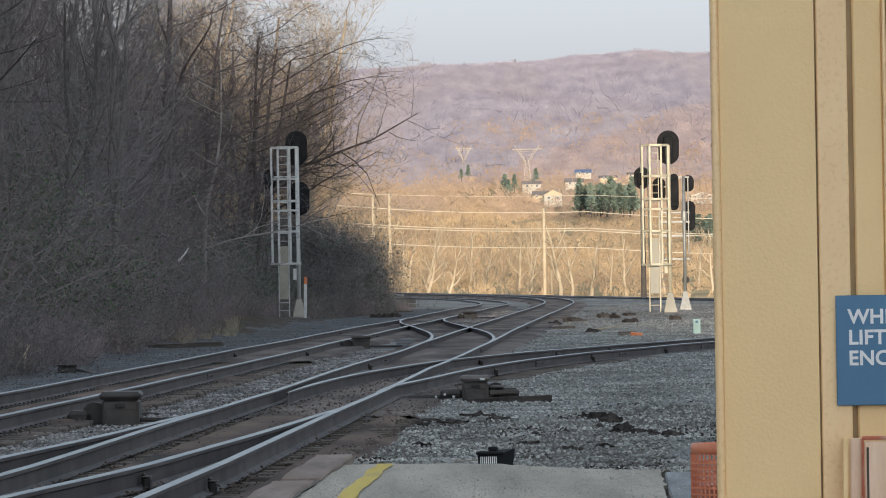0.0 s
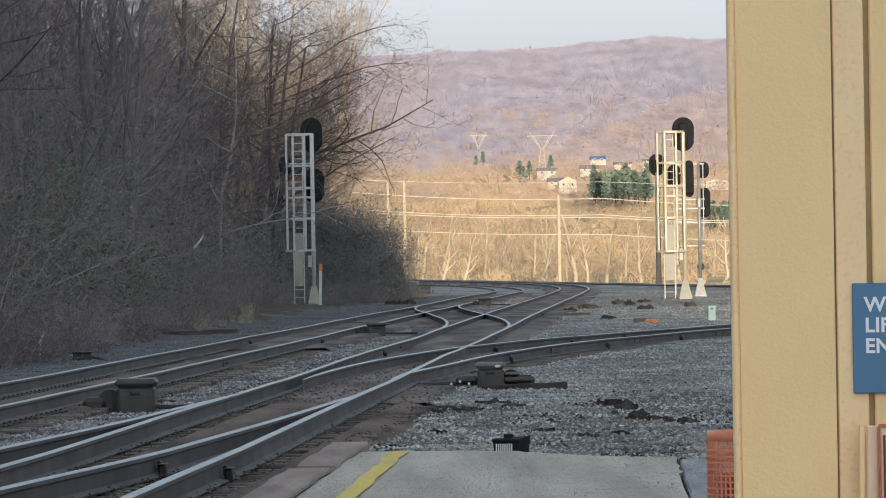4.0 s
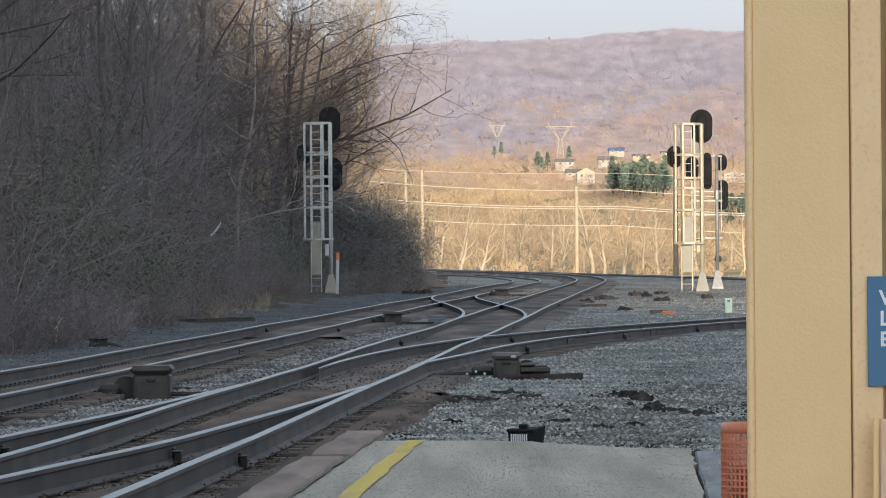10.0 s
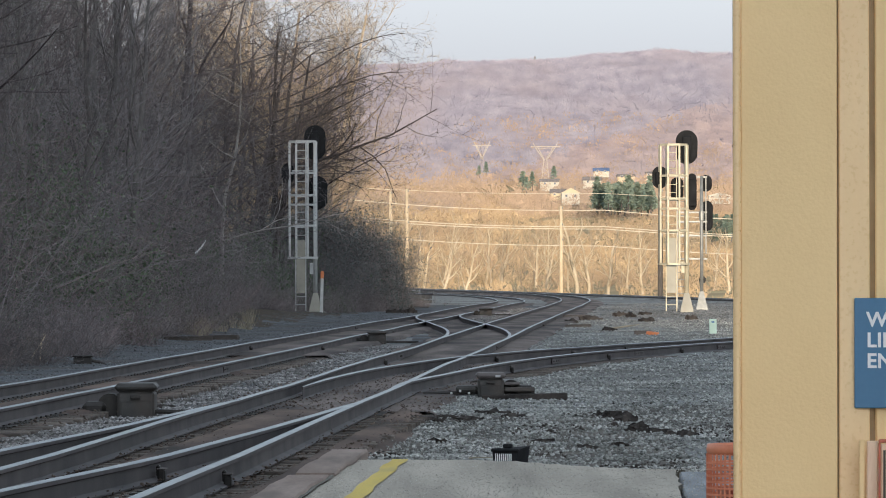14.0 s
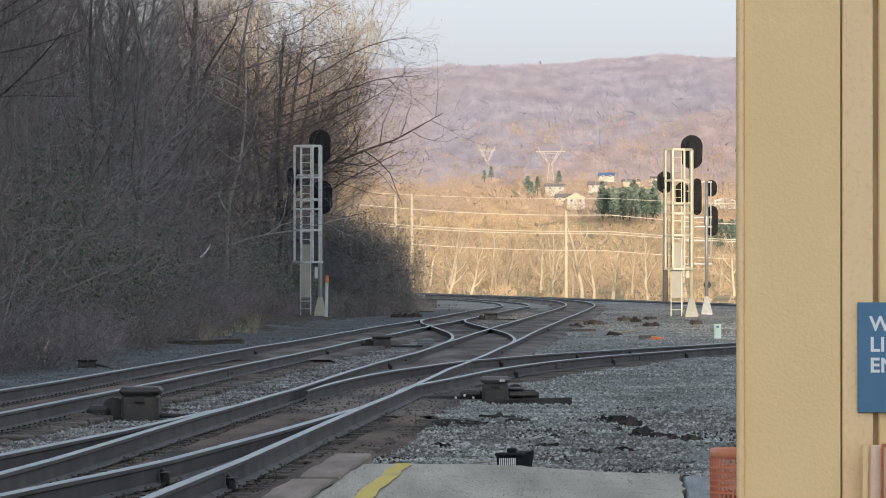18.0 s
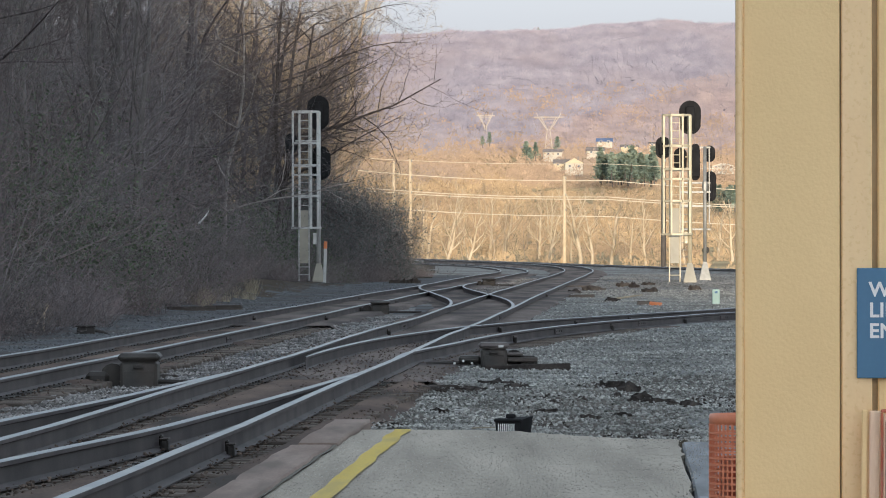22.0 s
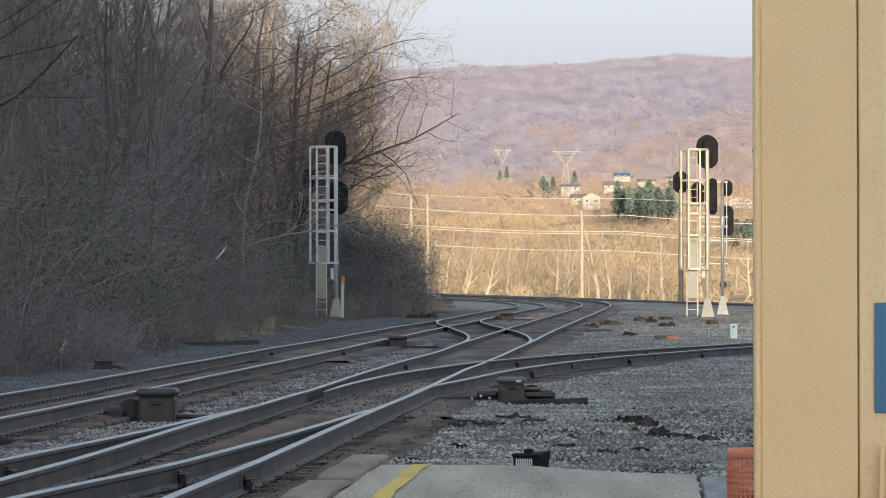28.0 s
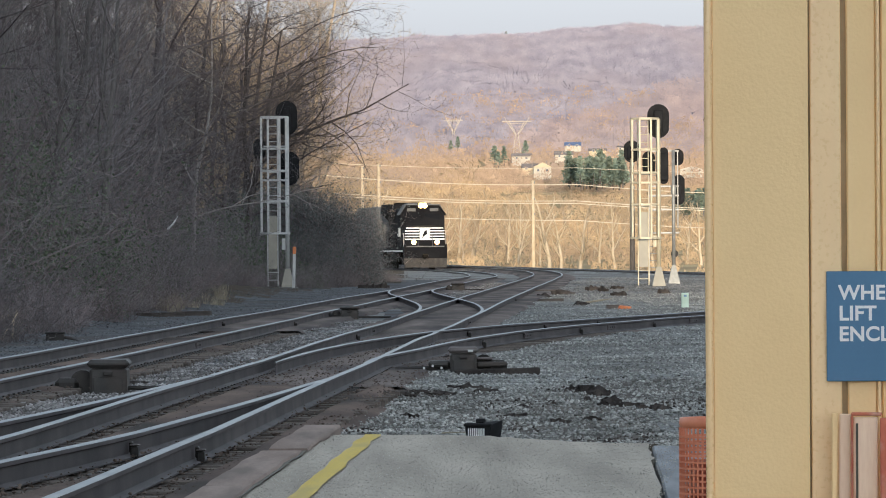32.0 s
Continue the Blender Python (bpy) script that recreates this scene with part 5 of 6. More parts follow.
    d = 0.5 * p[:, 4:5] * np.sqrt(np.clip(1 - (1.9 * u - 0.9) ** 2, 0.02, 1)) * lump * q.uniform(0.75, 1.05, (n, count))
    c = np.stack([p[:, 0:1] + d * np.cos(a), p[:, 1:2] + 0.22 * d * np.sin(a), p[:, 2:3] + p[:, 3:4] * (0.05 + 0.95 * u) * (0.85 + 0.15 * lump)], -1)
    s = size * q.uniform(0.5, 1.4, (n, count, 1, 1)) * (p[:, 3] / p[:, 3].mean()).reshape(n, 1, 1, 1)
    v = c[:, :, None] + q.normal(0, 1, (n, count, 3, 3)) * np.array((1.0, 0.0, flat)) * s
    me = bpy.data.meshes.new(name)
    total = n * count
    me.from_pydata(v.reshape(-1, 3).tolist(), [], np.arange(3 * total).reshape(-1, 3).tolist())
    me.materials.append(M[material])
    tagged(new(name, me), label, "woods", kind="stuff")


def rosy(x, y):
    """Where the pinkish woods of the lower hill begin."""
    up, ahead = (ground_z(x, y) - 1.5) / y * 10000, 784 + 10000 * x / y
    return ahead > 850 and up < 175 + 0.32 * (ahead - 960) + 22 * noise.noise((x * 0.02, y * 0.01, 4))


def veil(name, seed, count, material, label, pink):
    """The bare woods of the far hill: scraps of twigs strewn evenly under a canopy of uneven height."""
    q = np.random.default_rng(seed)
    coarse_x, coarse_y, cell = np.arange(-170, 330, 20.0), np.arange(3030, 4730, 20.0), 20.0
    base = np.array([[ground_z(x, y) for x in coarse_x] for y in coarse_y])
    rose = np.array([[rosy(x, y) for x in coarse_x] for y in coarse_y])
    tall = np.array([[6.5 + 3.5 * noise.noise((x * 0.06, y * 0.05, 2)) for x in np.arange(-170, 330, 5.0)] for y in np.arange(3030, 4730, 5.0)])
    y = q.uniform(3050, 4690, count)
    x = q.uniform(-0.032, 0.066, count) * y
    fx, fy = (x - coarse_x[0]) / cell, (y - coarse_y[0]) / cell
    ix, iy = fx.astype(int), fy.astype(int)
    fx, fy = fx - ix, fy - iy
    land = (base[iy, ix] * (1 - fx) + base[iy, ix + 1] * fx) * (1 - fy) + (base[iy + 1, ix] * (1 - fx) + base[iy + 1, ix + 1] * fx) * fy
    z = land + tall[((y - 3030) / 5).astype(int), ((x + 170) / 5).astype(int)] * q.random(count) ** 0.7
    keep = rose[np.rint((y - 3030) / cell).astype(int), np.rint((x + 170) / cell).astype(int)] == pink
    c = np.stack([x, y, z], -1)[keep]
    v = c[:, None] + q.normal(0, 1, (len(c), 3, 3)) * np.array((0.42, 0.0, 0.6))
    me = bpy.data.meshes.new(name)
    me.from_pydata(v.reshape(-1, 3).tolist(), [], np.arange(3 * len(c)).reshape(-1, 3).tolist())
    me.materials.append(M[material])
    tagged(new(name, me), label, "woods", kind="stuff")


def make_far():
    r = random.Random(21)
    veil("far_woods", 1, 640000, "farwood", "bare woods covering the hill, tinted mauve-grey for haze", False)
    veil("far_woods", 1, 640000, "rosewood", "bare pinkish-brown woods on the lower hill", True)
    spots = []
    for _ in range(2600):
        y = 2300 + 1300 * r.random() ** 1.3
        x = r.uniform(-0.05, 0.07) * y
        if noise.noise((x * 0.006, y * 0.002, 40)) < -0.2 + 0.3 * (abs(y - 2850) > 450):
            continue
        h = r.uniform(5, 12)
        spots.append((x, y, ground_z(x, y) - 1, h, h * r.uniform(0.9, 1.3)))
    crowns("reddish_woods", 3, spots, 80, 0.33, "redwood", "reddish-brown bare woods at the foot of the hill", 1.2)
    spots, low = [], []
    for _ in range(3600):
        y = r.uniform(900, 3050) if r.random() < 0.8 else r.uniform(740, 1100)
        x = r.uniform(-0.05, 0.07) * y
        k = 0.35 + 0.65 * ease(700, 2200, y)
        px = 784 + 10000 * x / y
        if 920 < px < 1330 and 1450 < y < 2950:
            k *= 0.5
        h = r.uniform(2.5, 6.5) * k * (1 + 0.6 * noise.noise((x * 0.02, y * 0.004, 9)))
        spots.append((x, y, ground_z(x, y) - 0.5, h, h * r.uniform(1.0, 1.9)))
    for _ in range(2000):
        y = r.uniform(1300, 2900)
        x = r.uniform(-0.03, 0.056) * y
        h = r.uniform(1.6, 3.6)
        low.append((x, y, ground_z(x, y) - 0.5, h, h * r.uniform(1.4, 2.4)))
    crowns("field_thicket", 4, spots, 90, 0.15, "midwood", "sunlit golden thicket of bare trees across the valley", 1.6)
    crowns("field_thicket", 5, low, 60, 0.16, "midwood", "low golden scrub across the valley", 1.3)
    # evergreens on the skyline and round the houses
    def conifer(x, y, z, h, w, label):
        c = Geo()
        for i in range(520):
            u = r.random() ** 0.7
            a, d = r.uniform(0, 6.283), w * (1 - u) * r.uniform(0.3, 1.0) + 0.1
            p = Vector((d * math.cos(a), d * math.sin(a), h * (0.08 + 0.9 * u)))
            s = r.uniform(0.03, 0.065) * h
            c.add([p + Vector((r.gauss(0, s), r.gauss(0, s), r.gauss(0, s * 0.6))) for _ in range(3)], [(0, 1, 2)])
        t = thing("conifer", x, y, z, label=label, category="tree", group="evergreens")
        part("trunk", Geo().tube([(0, 0, -1), (0, 0, h * 0.9)], [0.03 * h, 0.005 * h], 6), M["bark"], t)
        part("crown", c, M["needle"], t)
    for px, py, y, h in ((967, 82, 4640, 6), (1088, 78, 4640, 5.5), (945, 305, 2650, 9), (962, 303, 2650, 8), (952, 308, 2640, 7), (880, 277, 2700, 6), (868, 280, 2700, 5), (1000, 290, 2900, 8)):
        x, z = at(px, py, y)
        conifer(x, y, z, h, h * 0.32, "dark evergreen on the far slope")
    for _ in range(44):
        px = r.uniform(1078, 1186)
        py = 345 - r.uniform(0, 16)
        x, z = at(px, py, 2300)
        conifer(x, 2300 + r.uniform(-30, 30), z - 1, r.uniform(5, 13), r.uniform(2.2, 3.6), "bluish-green pine in a grove by the houses")
    for _ in range(14):
        x, z = at(r.uniform(1275, 1330), r.uniform(380, 405), 1700)
        conifer(x, 1700 + r.uniform(-20, 20), z, r.uniform(5, 9), 3.0, "green pine below the far houses")


make_far()


def house(px, py, y, w, h, d, roof, wall, roofm, label, gable=False):
    x, z = at(px, py, y)
    hs = thing("house", x, y, z, label=label, category="house", group="houses across the valley")
    part("wall", Geo().box(-w / 2, 0, -2, w / 2, d, h), wall, hs)
    if gable:
        part("roof", Geo().prism([(-w / 2 - 0.5, 0, h - 0.1), (w / 2 + 0.5, 0, h - 0.1), (0, 0, h + roof)], (0, -0.4, 0), (0, d + 0.4, 0)), roofm, hs)
    else:
        part("roof", Geo().prism([(0, -0.5, h - 0.05), (0, d / 2, h + roof), (0, d + 0.5, h - 0.05)], (-w / 2 - 0.4, 0, 0), (w / 2 + 0.4, 0, 0)), roofm, hs)
    n = max(2, int(w / 3.2))
    for i in range(n):
        cx = -w / 2 + w * (i + 0.5) / n
        win = part("window", Geo().box(cx - 0.6, -0.06, h * 0.45, cx + 0.6, 0.02, h * 0.45 + 1.2), M["housewhite"], hs)
        part("pane", Geo().box(cx - 0.48, -0.1, h * 0.45 + 0.1, cx + 0.48, -0.07, h * 0.45 + 1.1), M["pane"], win)
    part("chimney", Geo().box(w * 0.2, d * 0.5, h, w * 0.2 + 0.7, d * 0.5 + 0.7, h + roof + 0.8), M["roof"], hs)


house(993, 300, 2760, 9.5, 2.6, 7, 1.5, M["housewhite"], M["roof"], "white bungalow with a low grey roof across the valley")
house(1030, 324, 2560, 8.0, 3.6, 9, 2.2, M["housewhite"], M["housetan"], "white gabled house with a tan roof across the valley", True)
house(1008, 317, 2600, 7, 1.6, 8, 2.0, M["housetan"], M["roof"], "low grey-roofed wing beside the gabled house")
house(1068, 296, 2850, 9, 2.2, 7, 2.0, M["housewhite"], M["roof"], "small white house among bare trees")
house(1084, 276, 2950, 8, 1.2, 8, 1.8, M["housewhite"], M["roofblue"], "house with a blue roof across the valley")
house(1128, 285, 2950, 9, 1.0, 8, 1.3, M["housetan"], M["roof"], "long low house behind the pines")
house(1172, 282, 2950, 5, 1.6, 8, 1.2, M["housewhite"], M["roof"], "pale house behind the pines")
house(1294, 322, 2500, 10, 1.6, 8, 1.5, M["housewhite"], M["housewhite"], "white gabled house seen beside the signals", True)


def garden_trees():
    """Bare trees and bushes round the houses."""
    r = random.Random(9)
    spots = []
    for _ in range(170):
        px, y = r.uniform(850, 1320), r.uniform(2330, 2740)
        x = (px - 784) / 10000 * y
        h = r.uniform(2.5, 6)
        spots.append((x, y, ground_z(x, y) - 1, h, h * r.uniform(0.9, 1.5)))
    crowns("garden_thicket", 6, spots, 90, 0.22, "redwood", "bare trees and hedges round the far houses", 1.3)


garden_trees()


def pylon(px, py, y, h, w, label):
    x, z = at(px, py, y)
    p = thing("pylon", x, y, z, label=label, category="pylon", group="power pylons")
    waist, t = h * 0.42, 0.21
    for s in (-1, 1):
        for d in (-1, 1):
            part("leg", Geo().tube([(s * w * 0.16, d * 1.5, -8), (s * w * 0.05, d * 0.5, waist)], t, 4), M["lattice"], p)
    for s in (-1, 1):
        part("arm", Geo().tube([(s * w * 0.05, 0, waist), (s * w * 0.36, 0, h * 0.86), (s * w * 0.42, 0, h)], t * 1.1, 4).tube([(s * w * 0.02, 0, waist), (s * w * 0.27, 0, h * 0.86)], t, 4), M["lattice"], p)
    part("cross_beam", Geo().box(-w * 0.5, -0.2, h * 0.84, w * 0.5, 0.2, h * 0.87).box(-w * 0.34, -0.15, h * 0.78, w * 0.34, 0.15, h * 0.795), M["lattice"], p)
    br = Geo()
    for i in range(7):
        u, v = i / 7, (i + 1) / 7
        for s in (-1, 1):
            br.tube([(s * w * (0.16 - 0.11 * u), 0, -8 + (waist + 8) * u), (-s * w * (0.16 - 0.11 * v), 0, -8 + (waist + 8) * v)], 0.11, 3)
            br.tube([(s * w * (0.05 + 0.31 * u), 0, waist + (h * 0.84 - waist) * u), (s * w * (0.02 + 0.25 * v), 0, waist + (h * 0.84 - waist) * v)], 0.11, 3)
        br.tube([(-w * 0.3 + w * 0.6 * u, 0, h * 0.785), (-w * 0.3 + w * 0.6 * (u + v) / 2, 0, h * 0.85)], 0.08, 3)
    part("bracing", br, M["lattice"], p)


pylon(985, 274, 2900, 15.4, 15.0, "pale lattice power pylon on the far slope")
pylon(873, 266, 3200, 15.0, 10.5, "slim pale lattice pylon beyond the field")


def poles():
    spots = [(711, 306, 640, M["polewood"]), (740, 302, 600, M["polewood"]), (1013, 333, 600, M["polewood"]), (1188, 300, 420, M["bark"])]
    for px, py, y, m in spots:
        x, z = at(px, py, y)
        b = ground_z(x, y) - 0.5
        p = thing("utility_pole", x, y, b, label="weathered wooden utility pole beside the line", category="utility pole", group="utility poles")
        part("post", Geo().tube([(0, 0, 0), (0, 0, (z - b) * 0.6), (0, 0, z - b)], [0.22, 0.19, 0.15], 10), m, p, smooth=True)
        for zz in (0.25, 2.0, 3.6):
            part("insulator", Geo().tube([(0.13, -0.1, z - b - zz - 0.1), (0.13, -0.1, z - b - zz + 0.12)], 0.07, 6), M["galv"], p)
    x0, x1_ = at(600, 0, 600)[0], at(1700, 0, 600)[0]
    for za, zb, sag in ((300, 323, 1), (322, 360, 1.6), (352, 388, 1.4), (385, 424, 1.2), (357, 392, 1.2)):
        pts = []
        for i in range(25):
            u = i / 24
            px = 640 + 900 * u
            x, z = at(px, za + (zb - za) * u, 600)
            pts.append((x, 600, z - 0.25 * sag * math.sin(math.pi * min(1, u * 2 % 1))))
        solo("power_cable", Geo().tube(pts, 0.05 if za > 301 else 0.03, 4), M["wire"], "thin overhead cable strung between the poles", "cable", "overhead cables")


poles()

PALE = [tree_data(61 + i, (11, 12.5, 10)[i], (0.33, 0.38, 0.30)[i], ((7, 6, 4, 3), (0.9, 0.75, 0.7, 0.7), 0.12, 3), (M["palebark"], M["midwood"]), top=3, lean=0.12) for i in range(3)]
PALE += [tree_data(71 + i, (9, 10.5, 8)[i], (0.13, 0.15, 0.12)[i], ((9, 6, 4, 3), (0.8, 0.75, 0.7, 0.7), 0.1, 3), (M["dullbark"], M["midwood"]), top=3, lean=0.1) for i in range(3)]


def field_trees():
    r = random.Random(77)
    spots = [(768, 1), (800, 0.8), (838, 0.75), (880, 0.9), (905, 0.8), (968, 0.85), (985, 0.7), (1040, 1), (1060, 0.8), (1095, 1.15), (1130, 0.8), (1160, 0.9), (1285, 0.9), (1310, 0.8), (720, 1), (690, 1.0), (650, 1.0), (1225, 0.8)]
    rest = [(r.uniform(640, 1330), r.uniform(0.5, 0.95)) for _ in range(190)]
    for i, (px, s) in enumerate(spots + rest):
        y = r.uniform(760, 900) if i < len(spots) else r.uniform(820, 1150) if i < 80 else r.uniform(1100, 2500)
        x = (px - 784) / 10000 * y
        t = thing("tree", label="pale bare sycamore lit by the low sun" if i < len(spots) else "slender bare tree in the golden thicket", category="tree", group="sunlit trees across the valley")
        t.matrix_basis = pose(x, y, ground_z(x, y) - 0.3, 0, 0, r.uniform(0, 360)) @ Matrix.Diagonal((s, s, s, 1))
        k = r.randrange(3) if i < len(spots) + 12 else r.randrange(3, 6)
        piece("trunk", PALE[k][0], t, Matrix())
        piece("crown", PALE[k][1], t, Matrix())


field_trees()


# ---------- the train ----------
def make_loco():
    L = thing("locomotive", label="black diesel locomotive with white nose stripes and lit headlamps", category="locomotive")
    K, W = M["locoblack"], M["white"]
    part("frame_deck", Geo().box(-1.5, 0.7, 1.15, 1.5, 21.3, 1.5, 0.03), K, L)
    part("pilot_plow", Geo().prism([(-1.45, 0.25, 0.12), (1.45, 0.25, 0.12), (1.5, 0.55, 1.15), (-1.5, 0.55, 1.15), (-1.5, 0.75, 1.15), (-1.45, 0.6, 0.12)][:4] , (0, 0, 0), (0, 0.2, 0)), M["iron"], L, "dusty dark steel plow")
    part("front_step_panel", Geo().box(-1.5, 0.42, 0.75, 1.5, 0.72, 1.55, 0.03), K, L)
    part("coupler", Geo().box(-0.2, -0.1, 0.75, 0.2, 0.5, 1.05, 0.06), M["locogrey"], L)
    part("walkway_edge", Geo().box(-1.3, 0.36, 1.52, 1.3, 0.42, 1.6, 0.01), M["cargrey"], L, "pale front walkway edge")
    nose = [(-1.42, 1.5), (1.42, 1.5), (1.42, 2.62), (1.15, 2.98), (-1.15, 2.98), (-1.42, 2.62)]
    rows = [[(x * k, y, 1.5 + (z - 1.5) * h) for x, z in nose] for y, k, h in ((0.95, 0.93, 0.86), (1.15, 0.98, 0.95), (1.9, 1.0, 1.0), (2.6, 1.0, 1.02))]
    part("nose", Geo().sweep(rows, closed=True), K, L)
    cab = [(-1.5, 1.5), (1.5, 1.5), (1.5, 3.75), (1.1, 4.42), (-1.1, 4.42), (-1.5, 3.75)]
    rows = [[(x, y - 0.25 * max(0, 3.6 - z) * (y < 3), z) for x, z in cab] for y in (2.55, 4.9)]
    part("cab", Geo().sweep(rows, closed=True), K, L)
    part("cab_roof", Geo().prism([(-1.62, 0, 3.72), (-1.18, 0, 4.46), (1.18, 0, 4.46), (1.62, 0, 3.72), (1.15, 0, 4.40), (-1.15, 0, 4.40)], (0, 2.3, 0), (0, 5.0, 0)), M["cargrey"], L, "pale grey cab roof edge")
    for x in (-0.66, 0.66):
        part("windshield", Geo().box(x - 0.52, 2.47, 3.08, x + 0.52, 2.52, 3.82, 0.02), M["cabglass"], L)
    part("centre_post", Geo().box(-0.1, 2.44, 3.0, 0.1, 2.5, 4.3, 0.02), K, L)
    for s in (-1, 1):
        part("number_board", Geo().box(s * 0.78 - 0.3, 2.42, 3.98, s * 0.78 + 0.3, 2.5, 4.2, 0.02), M["cargrey"], L)
        for k in range(3):
            part("cab_window", Geo().box(s * 1.505 - 0.02, 2.95 + 0.62 * k, 2.95, s * 1.505 + 0.02, 3.45 + 0.62 * k, 3.65, 0.01), M["cabglass"], L)
        for k in range(4):
            part("cab_number_bar", Geo().box(s * 1.51 - 0.012, 3.0 + 0.45 * k, 2.25, s * 1.51 + 0.012, 3.3 + 0.45 * k, 2.85), W, L, "white cab side number bars")
        part("side_step_panel", Geo().box(s * 1.25 - 0.24, 0.40, 0.9, s * 1.25 + 0.24, 0.46, 1.7, 0.01), K, L)
        part("hood_stripe", Geo().box(s * 1.265 - 0.006, 5.2, 2.35, s * 1.265 + 0.006, 8.9, 2.42), W, L, "white stripe along the hood")
    # white stripes and an abstract emblem panel on the nose
    for i in range(5):
        z = 2.02 + 0.19 * i
        for s in (-1, 1):
            x0, x1_ = (0.36, 1.36) if i < 4 else (0.36, 1.28)
            part("nose_stripe", Geo().box(min(s * x0, s * x1_), 0.9 + 0.012 * i, z, max(s * x0, s * x1_), 0.99 + 0.02 * i, z + 0.085), W, L, "white painted nose stripe")
    part("emblem_panel", Geo().box(-0.34, 0.88, 2.0, 0.34, 0.98, 2.86, 0.01), W, L, "white panel with a dark emblem")
    part("emblem", Geo().add([(-0.2, 0.87, 2.1), (-0.02, 0.87, 2.3), (0.18, 0.87, 2.42), (0.12, 0.87, 2.72), (-0.02, 0.87, 2.6), (-0.12, 0.87, 2.38)], [(0, 1, 2, 3, 4, 5)]), K, L)
    # lamps
    for nm, x, y, z, r_ in (("headlight", -0.13, 2.36, 4.38, 0.13), ("headlight", 0.13, 2.36, 4.38, 0.13), ("ditch_light", -0.80, 0.36, 1.86, 0.12), ("ditch_light", 0.80, 0.36, 1.86, 0.12)):
        h = part(nm, Geo().tube([(x, y, z), (x, y + 0.22, z)], r_ * 1.35, 16), M["iron"], L)
        # Glowing ring stands in for the glare about the lens.
        part("halo_ring", Geo().tube([(x, y - 0.012, z), (x, y - 0.004, z)], r_ * 1.5, 16), M["halo_ring"], h)
        part("lens", Geo().tube([(x, y - 0.03, z), (x, y - 0.014, z)], r_ * 0.85, 16), M["lamp"], h, "glowing warm white lens")
    part("headlight_case", Geo().box(-0.36, 2.4, 4.2, 0.36, 2.8, 4.56, 0.05), K, L)
    part("marker_lamp", Geo().tube([(-1.25, 0.66, 1.3), (-1.25, 0.7, 1.3)], 0.05, 10), M["marker"], L)
    # hood, radiators, exhaust
    part("long_hood", Geo().box(-0.95, 4.9, 1.5, 0.95, 20.6, 4.25, 0.12), K, L)
    part("blower_duct", Geo().box(-1.25, 5.0, 2.4, -0.95, 9.0, 4.0, 0.08).box(0.95, 5.0, 2.4, 1.25, 9.0, 4.0, 0.08), K, L)
    part("radiator_flare", Geo().prism([(-0.95, 0, 3.4), (-1.5, 0, 3.9), (-1.5, 0, 4.55), (1.5, 0, 4.55), (1.5, 0, 3.9), (0.95, 0, 3.4)], (0, 14.5, 0), (0, 20.2, 0)), K, L)
    for k in range(3):
        part("roof_fan", Geo().tube([(0, 15.4 + 1.7 * k, 4.55), (0, 15.4 + 1.7 * k, 4.68)], 0.7, 20), M["locogrey"], L)
    part("exhaust_stack", Geo().box(-0.3, 11, 4.25, 0.3, 12, 4.6, 0.05), M["locogrey"], L)
    part("dynamic_brake_hatch", Geo().box(-0.85, 5.2, 4.25, 0.85, 8.5, 4.55, 0.08), M["cargrey"], L)
    for i in range(9):
        for s in (-1, 1):
            part("hood_door", Geo().box(s * 0.955 - 0.015, 9.2 + 0.62 * i, 1.7, s * 0.955 + 0.015, 9.75 + 0.62 * i, 3.6, 0.01), K, L)
    for s in (-1, 1):
        part("sill_stripe", Geo().box(s * 1.505 - 0.008, 1.2, 1.2, s * 1.505 + 0.008, 20.8, 1.3), W, L, "white sill stripe")
        for k in range(14):
            y = 1.0 + k * 1.5
            part("stanchion", Geo().tube([(s * 1.45, y, 1.5), (s * 1.45, y, 2.5)], 0.022, 5), M["alu"] if k < 1 else K, L)
        part("handrail", Geo().tube([(s * 1.45, 5.0, 2.5), (s * 1.45, 20.8, 2.5)], 0.022, 5), M["cargrey"], L)
        part("front_handrail", Geo().tube([(s * 1.42, 0.5, 0.9), (s * 1.42, 0.5, 2.3), (s * 0.5, 0.5, 2.3), (s * 0.5, 0.5, 1.5)], 0.022, 5), M["cargrey"], L)
        part("step_well", Geo().box(s * 1.2 - 0.28, 0.75, 0.35, s * 1.2 + 0.28, 1.3, 1.15, 0.02), M["locogrey"], L)
    part("fuel_tank", Geo().box(-1.35, 8.0, 0.3, 1.35, 13.8, 1.15, 0.2), M["locogrey"], L)
    for y0 in (2.2, 14.6):
        tr = part("truck", Geo().box(-1.15, y0, 0.35, -0.98, y0 + 4.4, 0.8, 0.05).box(0.98, y0, 0.35, 1.15, y0 + 4.4, 0.8, 0.05).box(-1.0, y0 + 1.9, 0.5, 1.0, y0 + 2.5, 0.8, 0.04), M["locogrey"], L)
        for k in range(3):
            for s in (-1, 1):
                part("wheel", Geo().tube([(s * 0.70, y0 + 0.55 + 1.65 * k, 0.52), (s * 0.83, y0 + 0.55 + 1.65 * k, 0.52)], 0.52, 24), M["iron"], tr)
    return L


def make_car():
    C = thing("freight_car", label="weathered grey covered freight car behind the locomotive", category="freight car")
    part("body", Geo().box(-1.55, 0.6, 1.2, 1.55, 17.4, 4.45, 0.12), M["cargrey"], C)
    for i in range(13):
        for s in (-1, 1):
            part("side_rib", Geo().box(s * 1.57 - 0.04, 1.0 + 1.3 * i, 1.25, s * 1.57 + 0.04, 1.12 + 1.3 * i, 4.35, 0.01), M["cargrey"], C)
